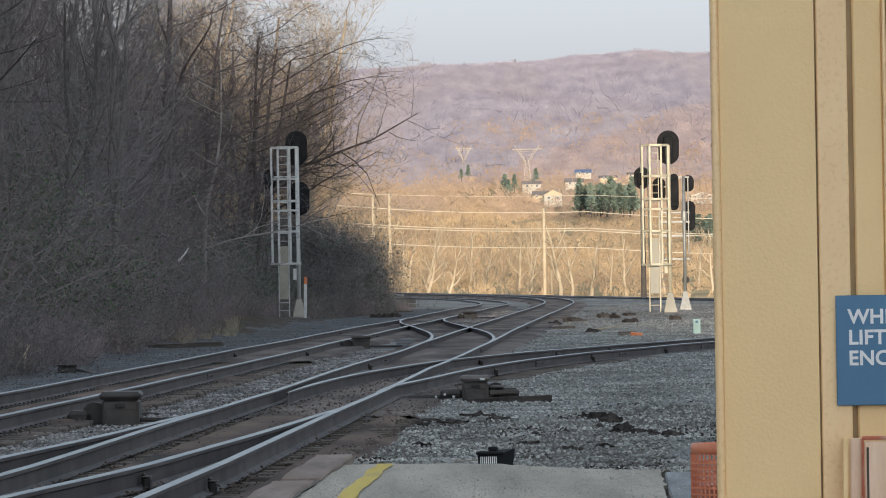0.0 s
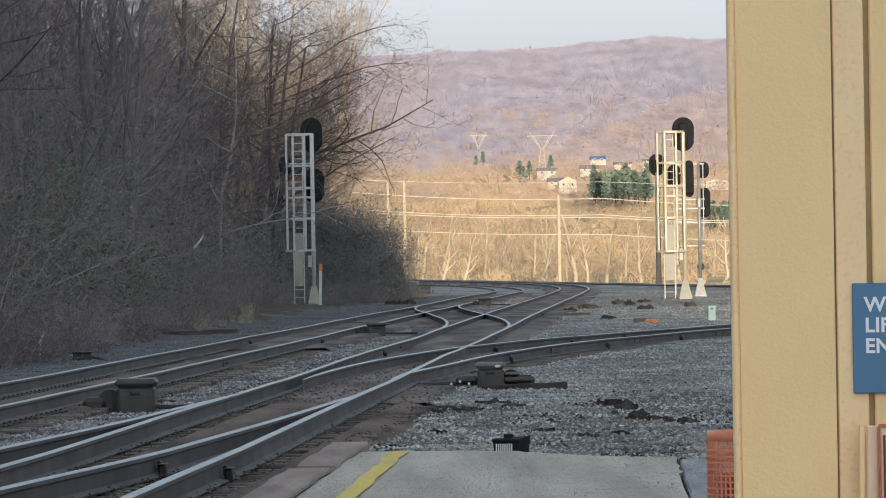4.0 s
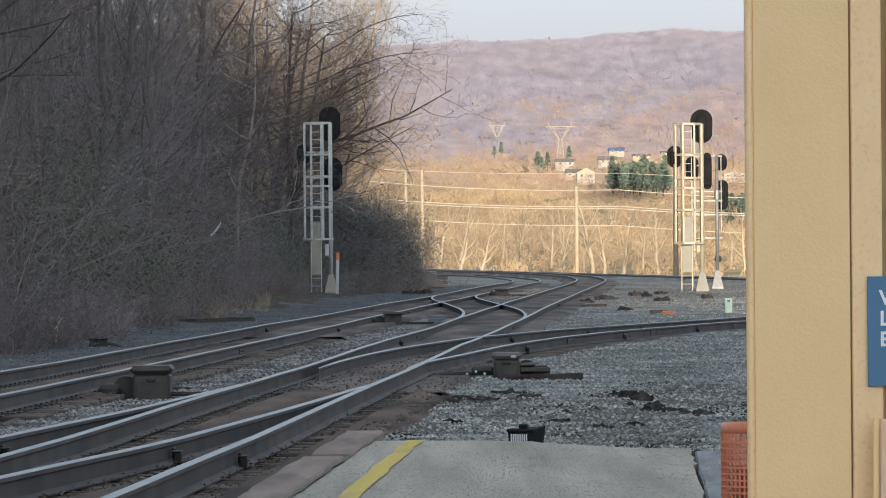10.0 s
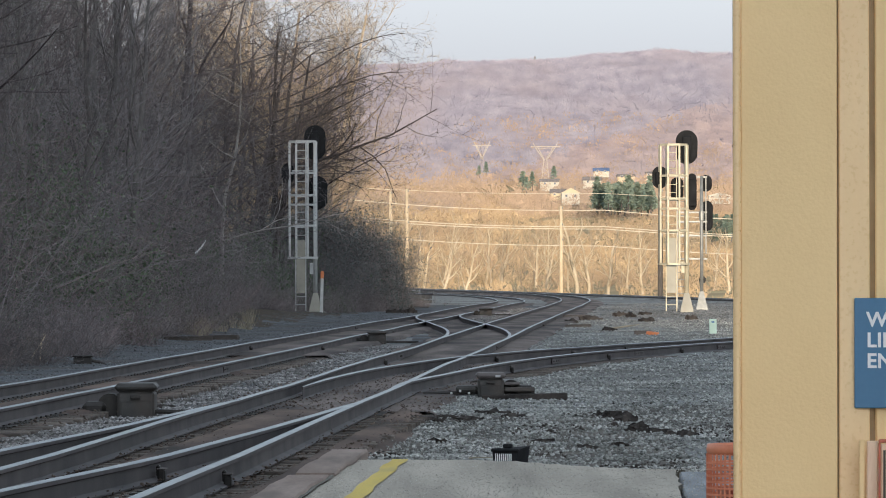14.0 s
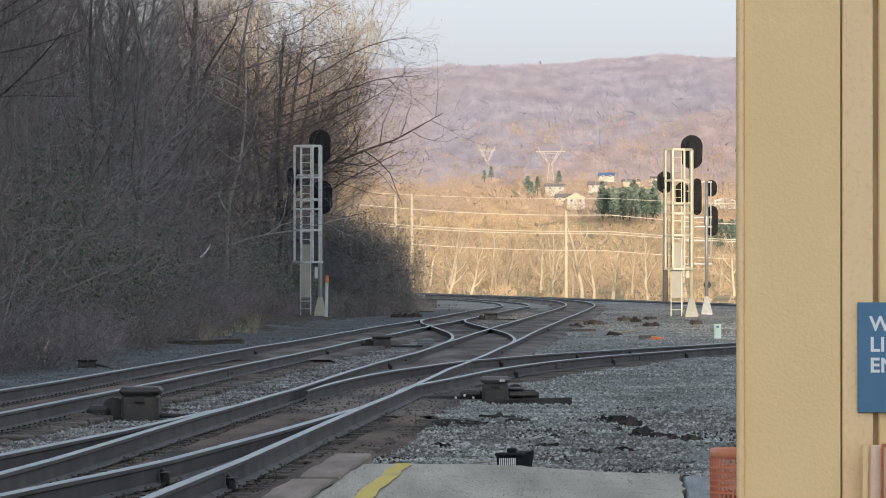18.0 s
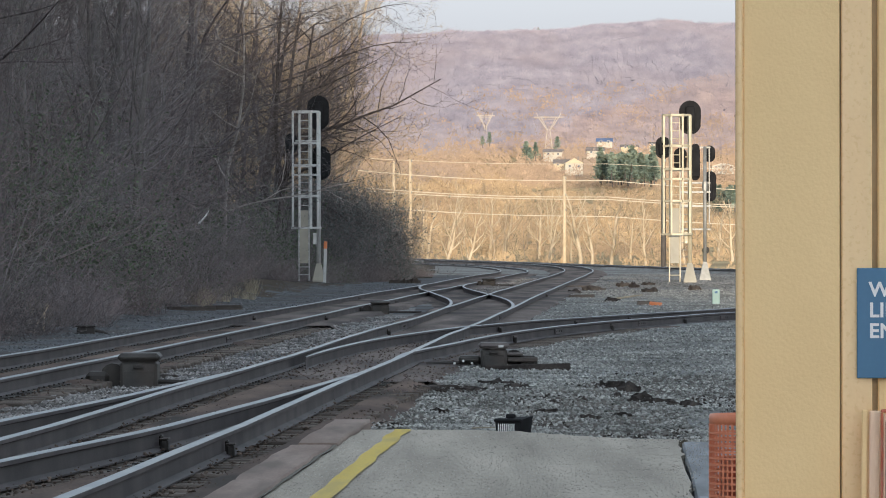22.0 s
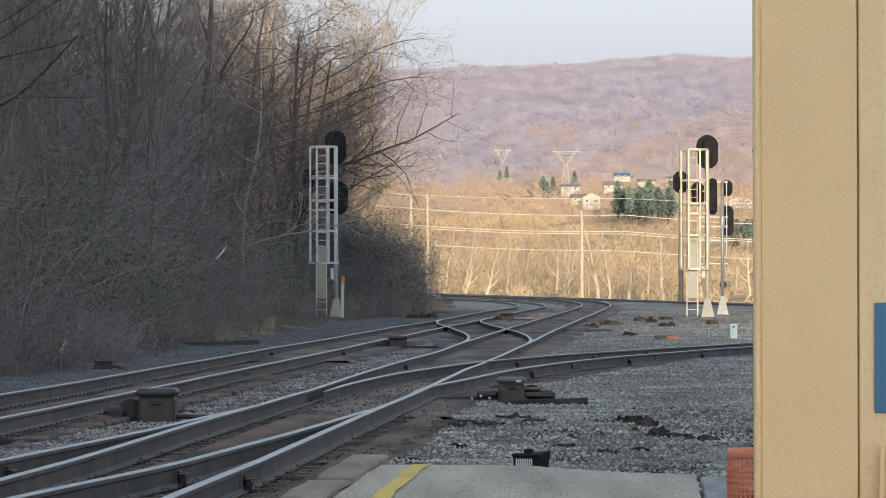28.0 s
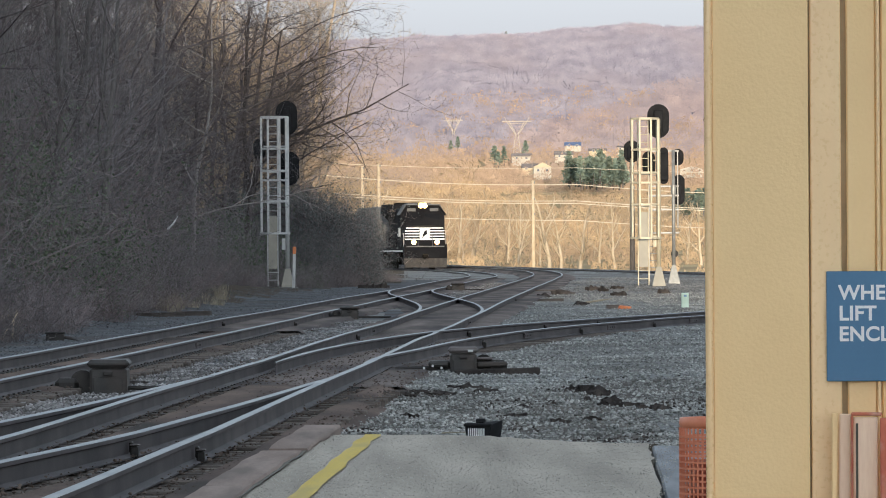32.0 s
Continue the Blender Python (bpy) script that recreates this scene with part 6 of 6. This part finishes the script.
    part("roof_walk", Geo().box(-0.35, 0.8, 4.45, 0.35, 17.2, 4.55, 0.02), M["galv"], C)
    part("coupler", Geo().box(-0.2, -0.1, 0.75, 0.2, 0.7, 1.05, 0.06), M["locogrey"], C)
    for y0 in (1.4, 14.0):
        tr = part("truck", Geo().box(-1.1, y0, 0.3, -0.95, y0 + 2.5, 0.8, 0.05).box(0.95, y0, 0.3, 1.1, y0 + 2.5, 0.8, 0.05).box(-1.0, y0 + 1.0, 0.4, 1.0, y0 + 1.5, 1.2, 0.04), M["locogrey"], C)
        for k in range(2):
            for s in (-1, 1):
                part("wheel", Geo().tube([(s * 0.70, y0 + 0.4 + 1.7 * k, 0.45), (s * 0.83, y0 + 0.4 + 1.7 * k, 0.45)], 0.45, 24), M["iron"], tr)
    return C


LOCO, CAR = make_loco(), make_car()
LOCO.scale = CAR.scale = (1.055, 1.0, 1.055)


# ---------- ties of the tracks ----------
NEAR, SPLIT, FAR, SIDE, CROSS, OUTER = TRACKS
ties(NEAR, lambda y: (x2(y) + x4(y)) / 2, z2, 28, 66, 58, 1.16)
ties(NEAR, x2, z2, 66, 300, 96)
ties(FAR, x1, z1, 58, 330, 112)
ties(SIDE, x3, z3, 92, 180, 92)


# ---------- switch machines ----------
def machine(name, x, y, w, h, label, rz=0.0, arm=1, lid_paint="machine", extra=False):
    z = ground_z(x, y) - 0.06
    m = thing(name, x, y, z, rz=rz, label=label, category="switch machine", group="switch machines")
    d = 0.7
    part("case", Geo().box(-w / 2, -d / 2, 0.04, w / 2, d / 2, h * 0.8, 0.03), M["machine"], m)
    lid = part("lid", Geo().box(-w / 2 - 0.03, -d / 2 - 0.03, h * 0.8, w / 2 + 0.03, d / 2 + 0.03, h, 0.04), M[lid_paint], m)
    part("handle", Geo().box(-0.06, -d / 2 - 0.06, h * 0.62, 0.06, -d / 2 - 0.03, h * 0.72, 0.01), M["iron"], lid)
    part("front_plate", Geo().box(-w * 0.4, -d / 2 - 0.02, 0.08, w * 0.4, -d / 2 - 0.004, h * 0.58, 0.01), M["machine"], m)
    part("motor_case", Geo().box(-arm * (w / 2 + 0.28) - 0.14, -0.2, 0.04, -arm * (w / 2 + 0.28) + 0.14, 0.25, h * 0.55, 0.05), M["iron"], m)
    part("gear_case", Geo().tube([(-arm * (w / 2 + 0.1), -0.1, h * 0.45), (-arm * (w / 2 + 0.1), 0.25, h * 0.45)], h * 0.3, 14), M["iron"], m)
    for dy in (-0.12, 0.12):
        part("throw_rod", Geo().tube([(arm * w / 2, dy, h * 0.3), (arm * (w / 2 + 0.5), dy, h * 0.28), (arm * (w / 2 + 0.75), dy, 0.1)], 0.025, 6), M["iron"], m)
    if extra:
        part("side_plate", Geo().box(w / 2, -0.3, h * 0.34, w / 2 + 0.42, 0.3, h * 0.5, 0.015), M["machine"], m)
        part("side_plate", Geo().box(w / 2, -0.25, h * 0.56, w / 2 + 0.22, 0.25, h * 0.66, 0.015), M["railpale"], m)
        part("rod_cover", Geo().box(-w / 2 - 0.3, -0.2, h * 0.32, -w / 2, 0.2, h * 0.55, 0.03), M["machine"], m)
        for k in range(3):
            part("bolt_cap", Geo().tube([(-w / 2 - 0.12 - 0.12 * k, -0.32, h * 0.3 + 0.03 * (k % 2)), (-w / 2 - 0.12 - 0.12 * k, -0.26, h * 0.3 + 0.03 * (k % 2))], 0.018, 8), M["alu"], m, "bright steel bolt cap")
        part("lid_plate", Geo().box(0.06, -d / 2 - 0.045, h * 0.84, 0.13, -d / 2 - 0.031, h * 0.92, 0.004), M["alu"], lid, "bright maker's plate")
    part("base_plate", Geo().box(-w / 2 - 0.45, -d / 2 - 0.08, -0.1, w / 2 + 0.45, d / 2 + 0.08, 0.045, 0.01), M["iron"], m)
    return m


machine("switch_machine", -3.51, 67.2, 0.44, 0.49, "weathered dark switch machine between the tracks")
machine("switch_machine", 0.80, 77.5, 0.36, 0.40, "dark switch machine on long timbers in the gravel", arm=-1, lid_paint="railpale", extra=True)
machine("switch_machine", -1.28, 132.0, 0.42, 0.36, "small dark switch machine beside the crossover")
machine("switch_machine", 2.05, 216.0, 0.50, 0.36, "dark switch machine between the far tracks")
machine("switch_machine", -1.15, 266.0, 0.5, 0.36, "dark switch machine near the end of the wood")


def timber(x, y, length, rz, w=0.17, h=0.16, lift=-0.1, m="tie", label="loose old wooden tie lying in the gravel"):
    g = Geo().box(-length / 2, -w / 2, 0, length / 2, w / 2, h, 0.015)
    solo("old_tie", g, M[m], label, "railway tie", "loose ties", place=pose(x, y, ground_z(x, y) + lift + (0.05 if y > 90 else 0), rng.uniform(-3, 3), rng.uniform(-2, 2), rz))


timber(1.25, 76.2, 1.15, -2, w=0.2, lift=-0.08, m="charred", label="long dark head timber under the switch machine")
for x, y, l, rz in ((4.45, 172, 0.8, 5), (5.2, 205, 0.9, 10), (5.55, 149, 0.45, 0), (-6.0, 139, 1.2, 10), (-5.3, 141, 1.0, -20)):
    timber(x, y, l, rz)


def rubble(x, y, size, flat, rz, seed, label="dark broken piece of rotten wood lying in the gravel", material="charred"):
    """A splintered lump: a long box with uneven, torn ends."""
    r = random.Random(seed)
    rows = []
    n = 7
    for i in range(n + 1):
        u = i / n
        w = 0.25 * math.sin(math.pi * min(0.93, max(0.07, u))) ** 0.5 * r.uniform(0.7, 1.15)
        h = flat * r.uniform(0.6, 1.2) * math.sin(math.pi * min(0.95, max(0.06, u))) ** 0.4
        off = r.gauss(0, 0.03)
        rows.append([(size * (u - 0.5) + r.gauss(0, 0.02) * size, off + size * w * a * 0.5 + r.gauss(0, 0.01), h * b + r.gauss(0, 0.008)) for a, b in ((-1, -0.3), (-0.9, 0.5), (-0.3, 1), (0.4, 0.9), (1, 0.3), (0.9, -0.3))])
    solo("wood_debris", Geo().sweep(rows, closed=True), M[material], label, "debris", "debris in the gravel", place=pose(x, y, ground_z(x, y) + 0.01, r.uniform(-8, 8), r.uniform(-6, 6), rz))


for i, (x, y, l, h, rz) in enumerate(((2.12, 66.0, 0.30, 0.10, -35), (2.22, 64.8, 0.26, 0.11, -10), (2.02, 67.0, 0.22, 0.06, 20), (2.30, 62.8, 0.28, 0.08, -40), (2.40, 61.5, 0.34, 0.05, -25), (2.55, 60.5, 0.22, 0.06, -50), (2.72, 60.0, 0.25, 0.05, -20), (2.2, 62.0, 0.2, 0.04, 15), (2.05, 63.2, 0.18, 0.04, -60),
                                    (-0.08, 65.5, 0.52, 0.06, -25), (0.12, 66.3, 0.4, 0.05, -15), (0.42, 65.2, 0.36, 0.05, 5), (0.72, 68.0, 0.5, 0.05, -38), (0.95, 66.0, 0.3, 0.04, -25), (1.08, 57.6, 0.30, 0.035, -22), (1.55, 56.5, 0.2, 0.025, -15), (-0.45, 60.5, 0.35, 0.04, 30), (0.05, 57.5, 0.2, 0.03, 12), (1.9, 57, 0.2, 0.03, 20),
                                    (7.05, 212, 0.6, 0.22, 8), (7.2, 190, 0.55, 0.18, -10), (7.35, 209, 0.4, 0.2, 0), (5.0, 160, 0.5, 0.12, -20), (4.6, 186, 0.5, 0.14, 12), (5.5, 196, 0.8, 0.16, 5), (9.0, 196, 0.45, 0.2, 0), (8.1, 215, 0.6, 0.14, 25), (-1.6, 238, 0.7, 0.2, 10), (-0.9, 236, 0.6, 0.25, -15), (-1.25, 234, 0.55, 0.18, 40), (-3.4, 72.0, 0.4, 0.05, 20), (-2.7, 71.5, 0.45, 0.05, -15), (-3.0, 61.0, 0.22, 0.04, 5))):
    rubble(x, y, l, h, rz, i)


def stick(x, y, length, rz, rx, r0, material, label, z=0.05):
    pts = wander(rng, Vector((0, 0, 0)), Vector((1, 0, 0.02)), length, 5, 0.06, 0)
    solo("stick", Geo().tube(pts, [r0, r0 * 0.9, r0 * 0.8, r0 * 0.7, r0 * 0.5, r0 * 0.3], 6), M[material], label, "stick", "fallen sticks", place=pose(x, y, ground_z(x, y) + z, 0, rx, rz))


stick(0.33, 51.5, 0.28, -10, -3, 0.008, "straw", "pale dry stick lying beside the platform")
stick(5.1, 163, 1.0, -30, -4, 0.035, "straw", "long pale stick lying on the gravel")
stick(-7.55, 106, 0.6, 50, -55, 0.018, "palebark", "pale dead stalk by the brush")
stick(-7.35, 106, 0.55, 80, -85, 0.018, "palebark", "pale dead stalk by the brush")
stick(-7.6, 106.2, 0.7, 0, 32, 0.018, "palebark", "broken pale stalk by the brush")
stick(-6.9, 165, 0.5, 20, -40, 0.04, "alu", "pale broken branch hanging in the brush", 2.0)

board_o = solo("orange_board", Geo().box(-0.16, -0.1, 0, 0.16, 0.1, 0.10, 0.01), M["rustorange"], "orange painted board end lying in the gravel", "board", place=pose(5.75, 147.5, ground_z(5.75, 147.5) - 0.02, 4, 6, -8))


def black_box():
    x, y = -6.55, 106
    b = thing("relay_box", x, y, ground_z(x, y) - 0.02, label="small black box in the gravel beside the far track", category="box")
    part("case", Geo().box(-0.17, -0.15, 0, 0.17, 0.15, 0.15, 0.02), M["iron"], b)
    part("lid", Geo().box(-0.19, -0.17, 0.15, 0.19, 0.17, 0.18, 0.01), M["iron"], b)
    part("conduit", Geo().tube([(0.17, -0.05, 0.08), (0.3, -0.06, 0.06), (0.42, -0.1, 0.0)], 0.03, 8), M["iron"], b)


black_box()


def flood_box():
    x, y = 0.645, 50.4
    f = thing("floodlight", x, y, ground_z(x, y) - 0.02, -12, label="dark boxy floodlight with a ribbed pale lens at the platform end", category="floodlight")
    part("housing", Geo().prism([(-0.10, 0, 0.0), (0.10, 0, 0.0), (0.125, 0, 0.19), (-0.115, 0, 0.17)], (0, 0, 0), (0.06, 0.22, 0.03)), M["sigblack"], f)
    part("hood", Geo().box(-0.125, -0.03, 0.172, 0.13, 0.2, 0.20, 0.01), M["sigblack"], f)
    part("bracket", Geo().box(-0.03, 0.05, 0.20, 0.05, 0.12, 0.24, 0.01), M["sigblack"], f)
    for i in range(9):
        u = -0.088 + 0.0175 * i
        part("rib", Geo().box(u, -0.012, 0.02, u + 0.0085, -0.001, 0.155, 0.001), M["white"], f, "pale lens rib")


flood_box()


# rail fittings: heel blocks, joint bars and braces
def fitting(track, fx, fz, side, y, kind):
    a = heading(fx, y)
    m = pose(fx(y) + side * GAUGE / 2, y - side * GAUGE / 2 * math.sin(a), fz(y), 0, 0, -math.degrees(a))
    if kind == "joint":
        g = Geo()
        for s in (-1, 1):
            g.box(s * 0.018 - 0.008, -0.45, -0.145, s * 0.018 + 0.008, 0.45, -0.055, 0.004)
            for k in range(4):
                g.tube([(s * 0.024, -0.36 + 0.24 * k, -0.1), (s * 0.036, -0.36 + 0.24 * k, -0.1)], 0.014, 6)
        ob = part("joint_bar", g, M["rail"], track)
    elif kind == "brace":
        ob = part("rail_brace", Geo().box(0.04, -0.06, -0.19, 0.10, 0.06, -0.095, 0.012).box(0.03, -0.05, -0.15, 0.06, 0.05, -0.06, 0.01), M["iron"], track)
        plate = part("clamp_plate", Geo().box(0.035, -0.07, -0.092, 0.11, 0.05, -0.082, 0.004), M["railpale"], ob)
    else:
        ob = part("heel_block", Geo().box(-0.20, -0.16, -0.19, -0.04, 0.16, -0.04, 0.015), M["iron"], track)
    ob.matrix_basis = m


for f in ((NEAR, x2, z2, 1, 42.8, "brace"), (SPLIT, x4, z2, 1, 44.2, "brace"), (SPLIT, x4, z2, -1, 45.2, "brace"), (NEAR, x2, z2, -1, 77, "heel"), 
          (FAR, x1, z1, 1, 118, "brace"), (FAR, x1, z1, -1, 118, "brace"), (FAR, x1, z1, 1, 92, "joint"), (FAR, x1, z1, -1, 160, "joint"), (FAR, x1, z1, 1, 150, "joint"), (NEAR, x2, z2, 1, 120, "joint"), (NEAR, x2, z2, 1, 168, "brace"), (NEAR, x2, z2, 1, 190, "joint"), (NEAR, x2, z2, -1, 101, "brace"), (NEAR, x2, z2, -1, 108, "joint"),
          (SIDE, x3, z3, 1, 94, "brace"), (SIDE, x3, z3, 1, 101, "joint"), (SIDE, x3, z3, 1, 108, "brace"), (SIDE, x3, z3, 1, 112, "joint"), (SIDE, x3, z3, 1, 117, "brace"), (SIDE, x3, z3, 1, 122, "joint"), (SIDE, x3, z3, -1, 98, "brace"), (SIDE, x3, z3, -1, 104, "brace"), (SIDE, x3, z3, -1, 113, "brace"), (SIDE, x3, z3, -1, 119, "brace"), (FAR, x1, z1, 1, 76, "joint")):
    fitting(*f)


# ---------- loose ballast ----------
def stones(name, count, place, size, material, label, seed):
    q = np.random.default_rng(seed)
    pts = []
    while len(pts) < count:
        p = place(q)
        if p is not None:
            pts.append(p)
    pts = np.array(pts)
    base = np.array([(1, 0, 0), (-1, 0, 0), (0, 1, 0), (0, -1, 0), (0, 0, 1), (0, 0, -1)], float)
    faces = np.array([(0, 2, 4), (2, 1, 4), (1, 3, 4), (3, 0, 4), (2, 0, 5), (1, 2, 5), (3, 1, 5), (0, 3, 5)])
    n = len(pts)
    s = size[0] + (size[1] - size[0]) * q.random(n) ** 2
    v = base[None] * q.uniform(0.55, 1.1, (n, 6, 1)) * s[:, None, None] * np.stack([np.ones(n), q.uniform(0.7, 1.3, n), q.uniform(0.5, 0.8, n)], 1)[:, None]
    v += q.normal(0, 0.12, v.shape) * s[:, None, None]
    a = q.uniform(0, 6.283, n)
    c, d = np.cos(a)[:, None], np.sin(a)[:, None]
    v = np.stack([v[..., 0] * c - v[..., 1] * d, v[..., 0] * d + v[..., 1] * c, v[..., 2]], -1)
    t = q.normal(0, 0.5, n)[:, None]
    v = np.stack([v[..., 0], v[..., 1] * np.cos(t) - v[..., 2] * np.sin(t), v[..., 1] * np.sin(t) + v[..., 2] * np.cos(t)], -1)
    v += pts[:, None]
    f = (faces[None] + 6 * np.arange(n)[:, None, None]).reshape(-1, 3)
    me = bpy.data.meshes.new(name)
    me.from_pydata(v.reshape(-1, 3).tolist(), [], f.tolist())
    me.materials.append(M[material])
    tagged(new(name, me), label, "gravel", kind="stuff")


def right_side(q):
    y = 45.5 * (200 / 45.5) ** (q.random() ** 1.35)
    lo, hi = x2(y) + 1.35, min(0.0665 * y + 0.4, 11)
    x = q.uniform(lo, max(lo + 0.5, hi))
    if y > 86 and abs(x - x3(y)) < 1.25:
        return None
    if y < 75 and noise.noise((x * 0.8, y * 0.25, 11)) > 0.02 - 0.01 * (60 - y) and q.random() < 0.6:
        return None
    return x, y, ground_z(x, y) + 0.012


def between(q):
    y = 46 * (260 / 46) ** (q.random() ** 1.3)
    lo, hi = x1(y) + 1.15, (x4(y) if y < 66 else x2(y)) - 1.0
    if 128 < y < 206:
        lo = xc(y) + 1.0
        if lo > hi:
            return None
    return q.uniform(lo, hi), y, ground_z(0.5 * (lo + hi), y) + 0.02


def left_side(q):
    y = 70 * (240 / 70) ** q.random()
    x = x1(y) - 1.2 - 4.5 * q.random()
    if x < -0.08 * y - 1:
        return None
    return x, y, ground_z(x, y) + 0.01


def in_track(q):
    y = 29 * (180 / 29) ** q.random()
    k = q.integers(0, 3)
    fx, fz = ((x2, z2), (x1, z1), (x2, z2))[k]
    if k == 1 and y < 60:
        return None
    x = fx(y) + q.uniform(-1.5, 1.5)
    return x, y, fz(y) - 0.168


stones("loose_ballast", 56000, right_side, (0.010, 0.034), "stones", "loose blue-grey crushed stone beside the tracks", 1)
def far_right(q):
    y = q.uniform(185, 300)
    x = q.uniform(x2(y) + 1.4, 0.067 * y)
    return x, y, ground_z(x, y) + 0.01


stones("loose_ballast", 9000, far_right, (0.02, 0.05), "darkstone", "coarse grey stone round the signals", 6)
stones("loose_ballast", 22000, between, (0.012, 0.042), "midstone", "loose grey crushed stone between the tracks", 2)
stones("loose_ballast", 12000, left_side, (0.010, 0.032), "darkstone", "dark fine crushed stone along the far shoulder", 3)
stones("fouled_ballast", 15000, in_track, (0.007, 0.026), "fouledstone", "dirty brown crushed stone between the rails", 4)


def mound(q):
    x, y = q.normal(10.2, 1.5), q.normal(219, 8)
    return (x, y, ground_z(x, y) + 0.01) if 7 < x < 15 else None


def litter_patch(q):
    y = 46.2 * (74 / 46.2) ** q.random()
    x = q.uniform(x2(y) + 1.3, 0.062 * y)
    if noise.noise((x * 1.4, y * 0.22, 17)) < 0.2:
        return None
    return x, y, ground_z(x, y) + 0.025


stones("dark_mound_stone", 6000, mound, (0.02, 0.06), "darkstone", "mound of dark crushed stone round the signal foot", 11)
stones("dark_litter", 800, litter_patch, (0.008, 0.03), "charred", "dark rotten litter scattered in the gravel", 12)


def on_platform(q):
    y = 28 * (44 / 28) ** q.random()
    x = edge_x(y) + 0.34 + q.random() * (2.3 + 0.03 * (y - 28))
    if y > 43.8 - 1.9 * ease(0, 1.5, x):
        return None
    return x, y, PLAT + 0.004


stones("platform_grit", 15000, on_platform, (0.003, 0.0065), "grit", "fine pale and dark aggregate worn out of the platform asphalt", 5)
stones("platform_litter", 25, on_platform, (0.004, 0.010), "fouledstone", "scattered dark bits on the platform asphalt", 8)


def grass_tuft(x, y, n, h, label):
    g = Geo()
    for _ in range(n):
        a, d = rng.uniform(0, 6.283), 0.25 * rng.random() ** 0.5
        p = Vector((d * math.cos(a), d * math.sin(a), -0.03))
        tip = p + Vector((rng.gauss(0, 0.12), rng.gauss(0, 0.12), h * rng.uniform(0.5, 1.1)))
        w = 0.008
        mid = (p + tip) / 2 + Vector((rng.gauss(0, 0.03), 0, 0.02))
        g.add([p - Vector((w, 0, 0)), p + Vector((w, 0, 0)), mid + Vector((w * 0.7, 0, 0)), tip, mid - Vector((w * 0.7, 0, 0))], [(0, 1, 2, 4), (4, 2, 3)])
    solo("grass_tuft", g, M["straw"], label, "grass", "dry grass tufts", place=pose(x, y, ground_z(x, y)))


for i in range(26):
    y = rng.choice((140, 148, 152, 156, 160, 164, 110, 118, 175)) + rng.uniform(-5, 5)
    grass_tuft(x1(y) - rng.uniform(4.2, 5.4), y, 60, rng.uniform(0.25, 0.55), "tuft of dry pale grass by the brush")


# ---------- what moves ----------
def along(s):
    """The point of the second track that lies s metres beyond y = 300, measured along it."""
    y, gone = 300.0, 0.0
    while gone < s:
        step = min(2.0, s - gone)
        m = (x1(y + 1) - x1(y - 1)) / 2
        y += step / math.sqrt(1 + m * m)
        gone += step
    return Vector((x1(y), y, z1(y)))


def ride(front, wheel_a, wheel_b):
    """The pose of a vehicle whose nose is at arc length front."""
    a, b = along(front + wheel_a), along(front + wheel_b)
    d = b - a
    turn = math.degrees(math.atan2(-d.x, d.y))
    nose = a - d.normalized() * wheel_a
    return pose(nose.x, nose.y, nose.z + 0.002, 0, 0, turn)


SPEED, ARRIVED = 22.8, 108.0


def motions():
    times = [0.5 * i for i in range(65)]
    walk(LOCO, [(t, ride(ARRIVED + SPEED * (32 - t), 4.4, 16.8)) for t in times])
    walk(CAR, [(t, ride(ARRIVED + SPEED * (32 - t) + 22.0, 2.6, 15.3)) for t in times])


motions()
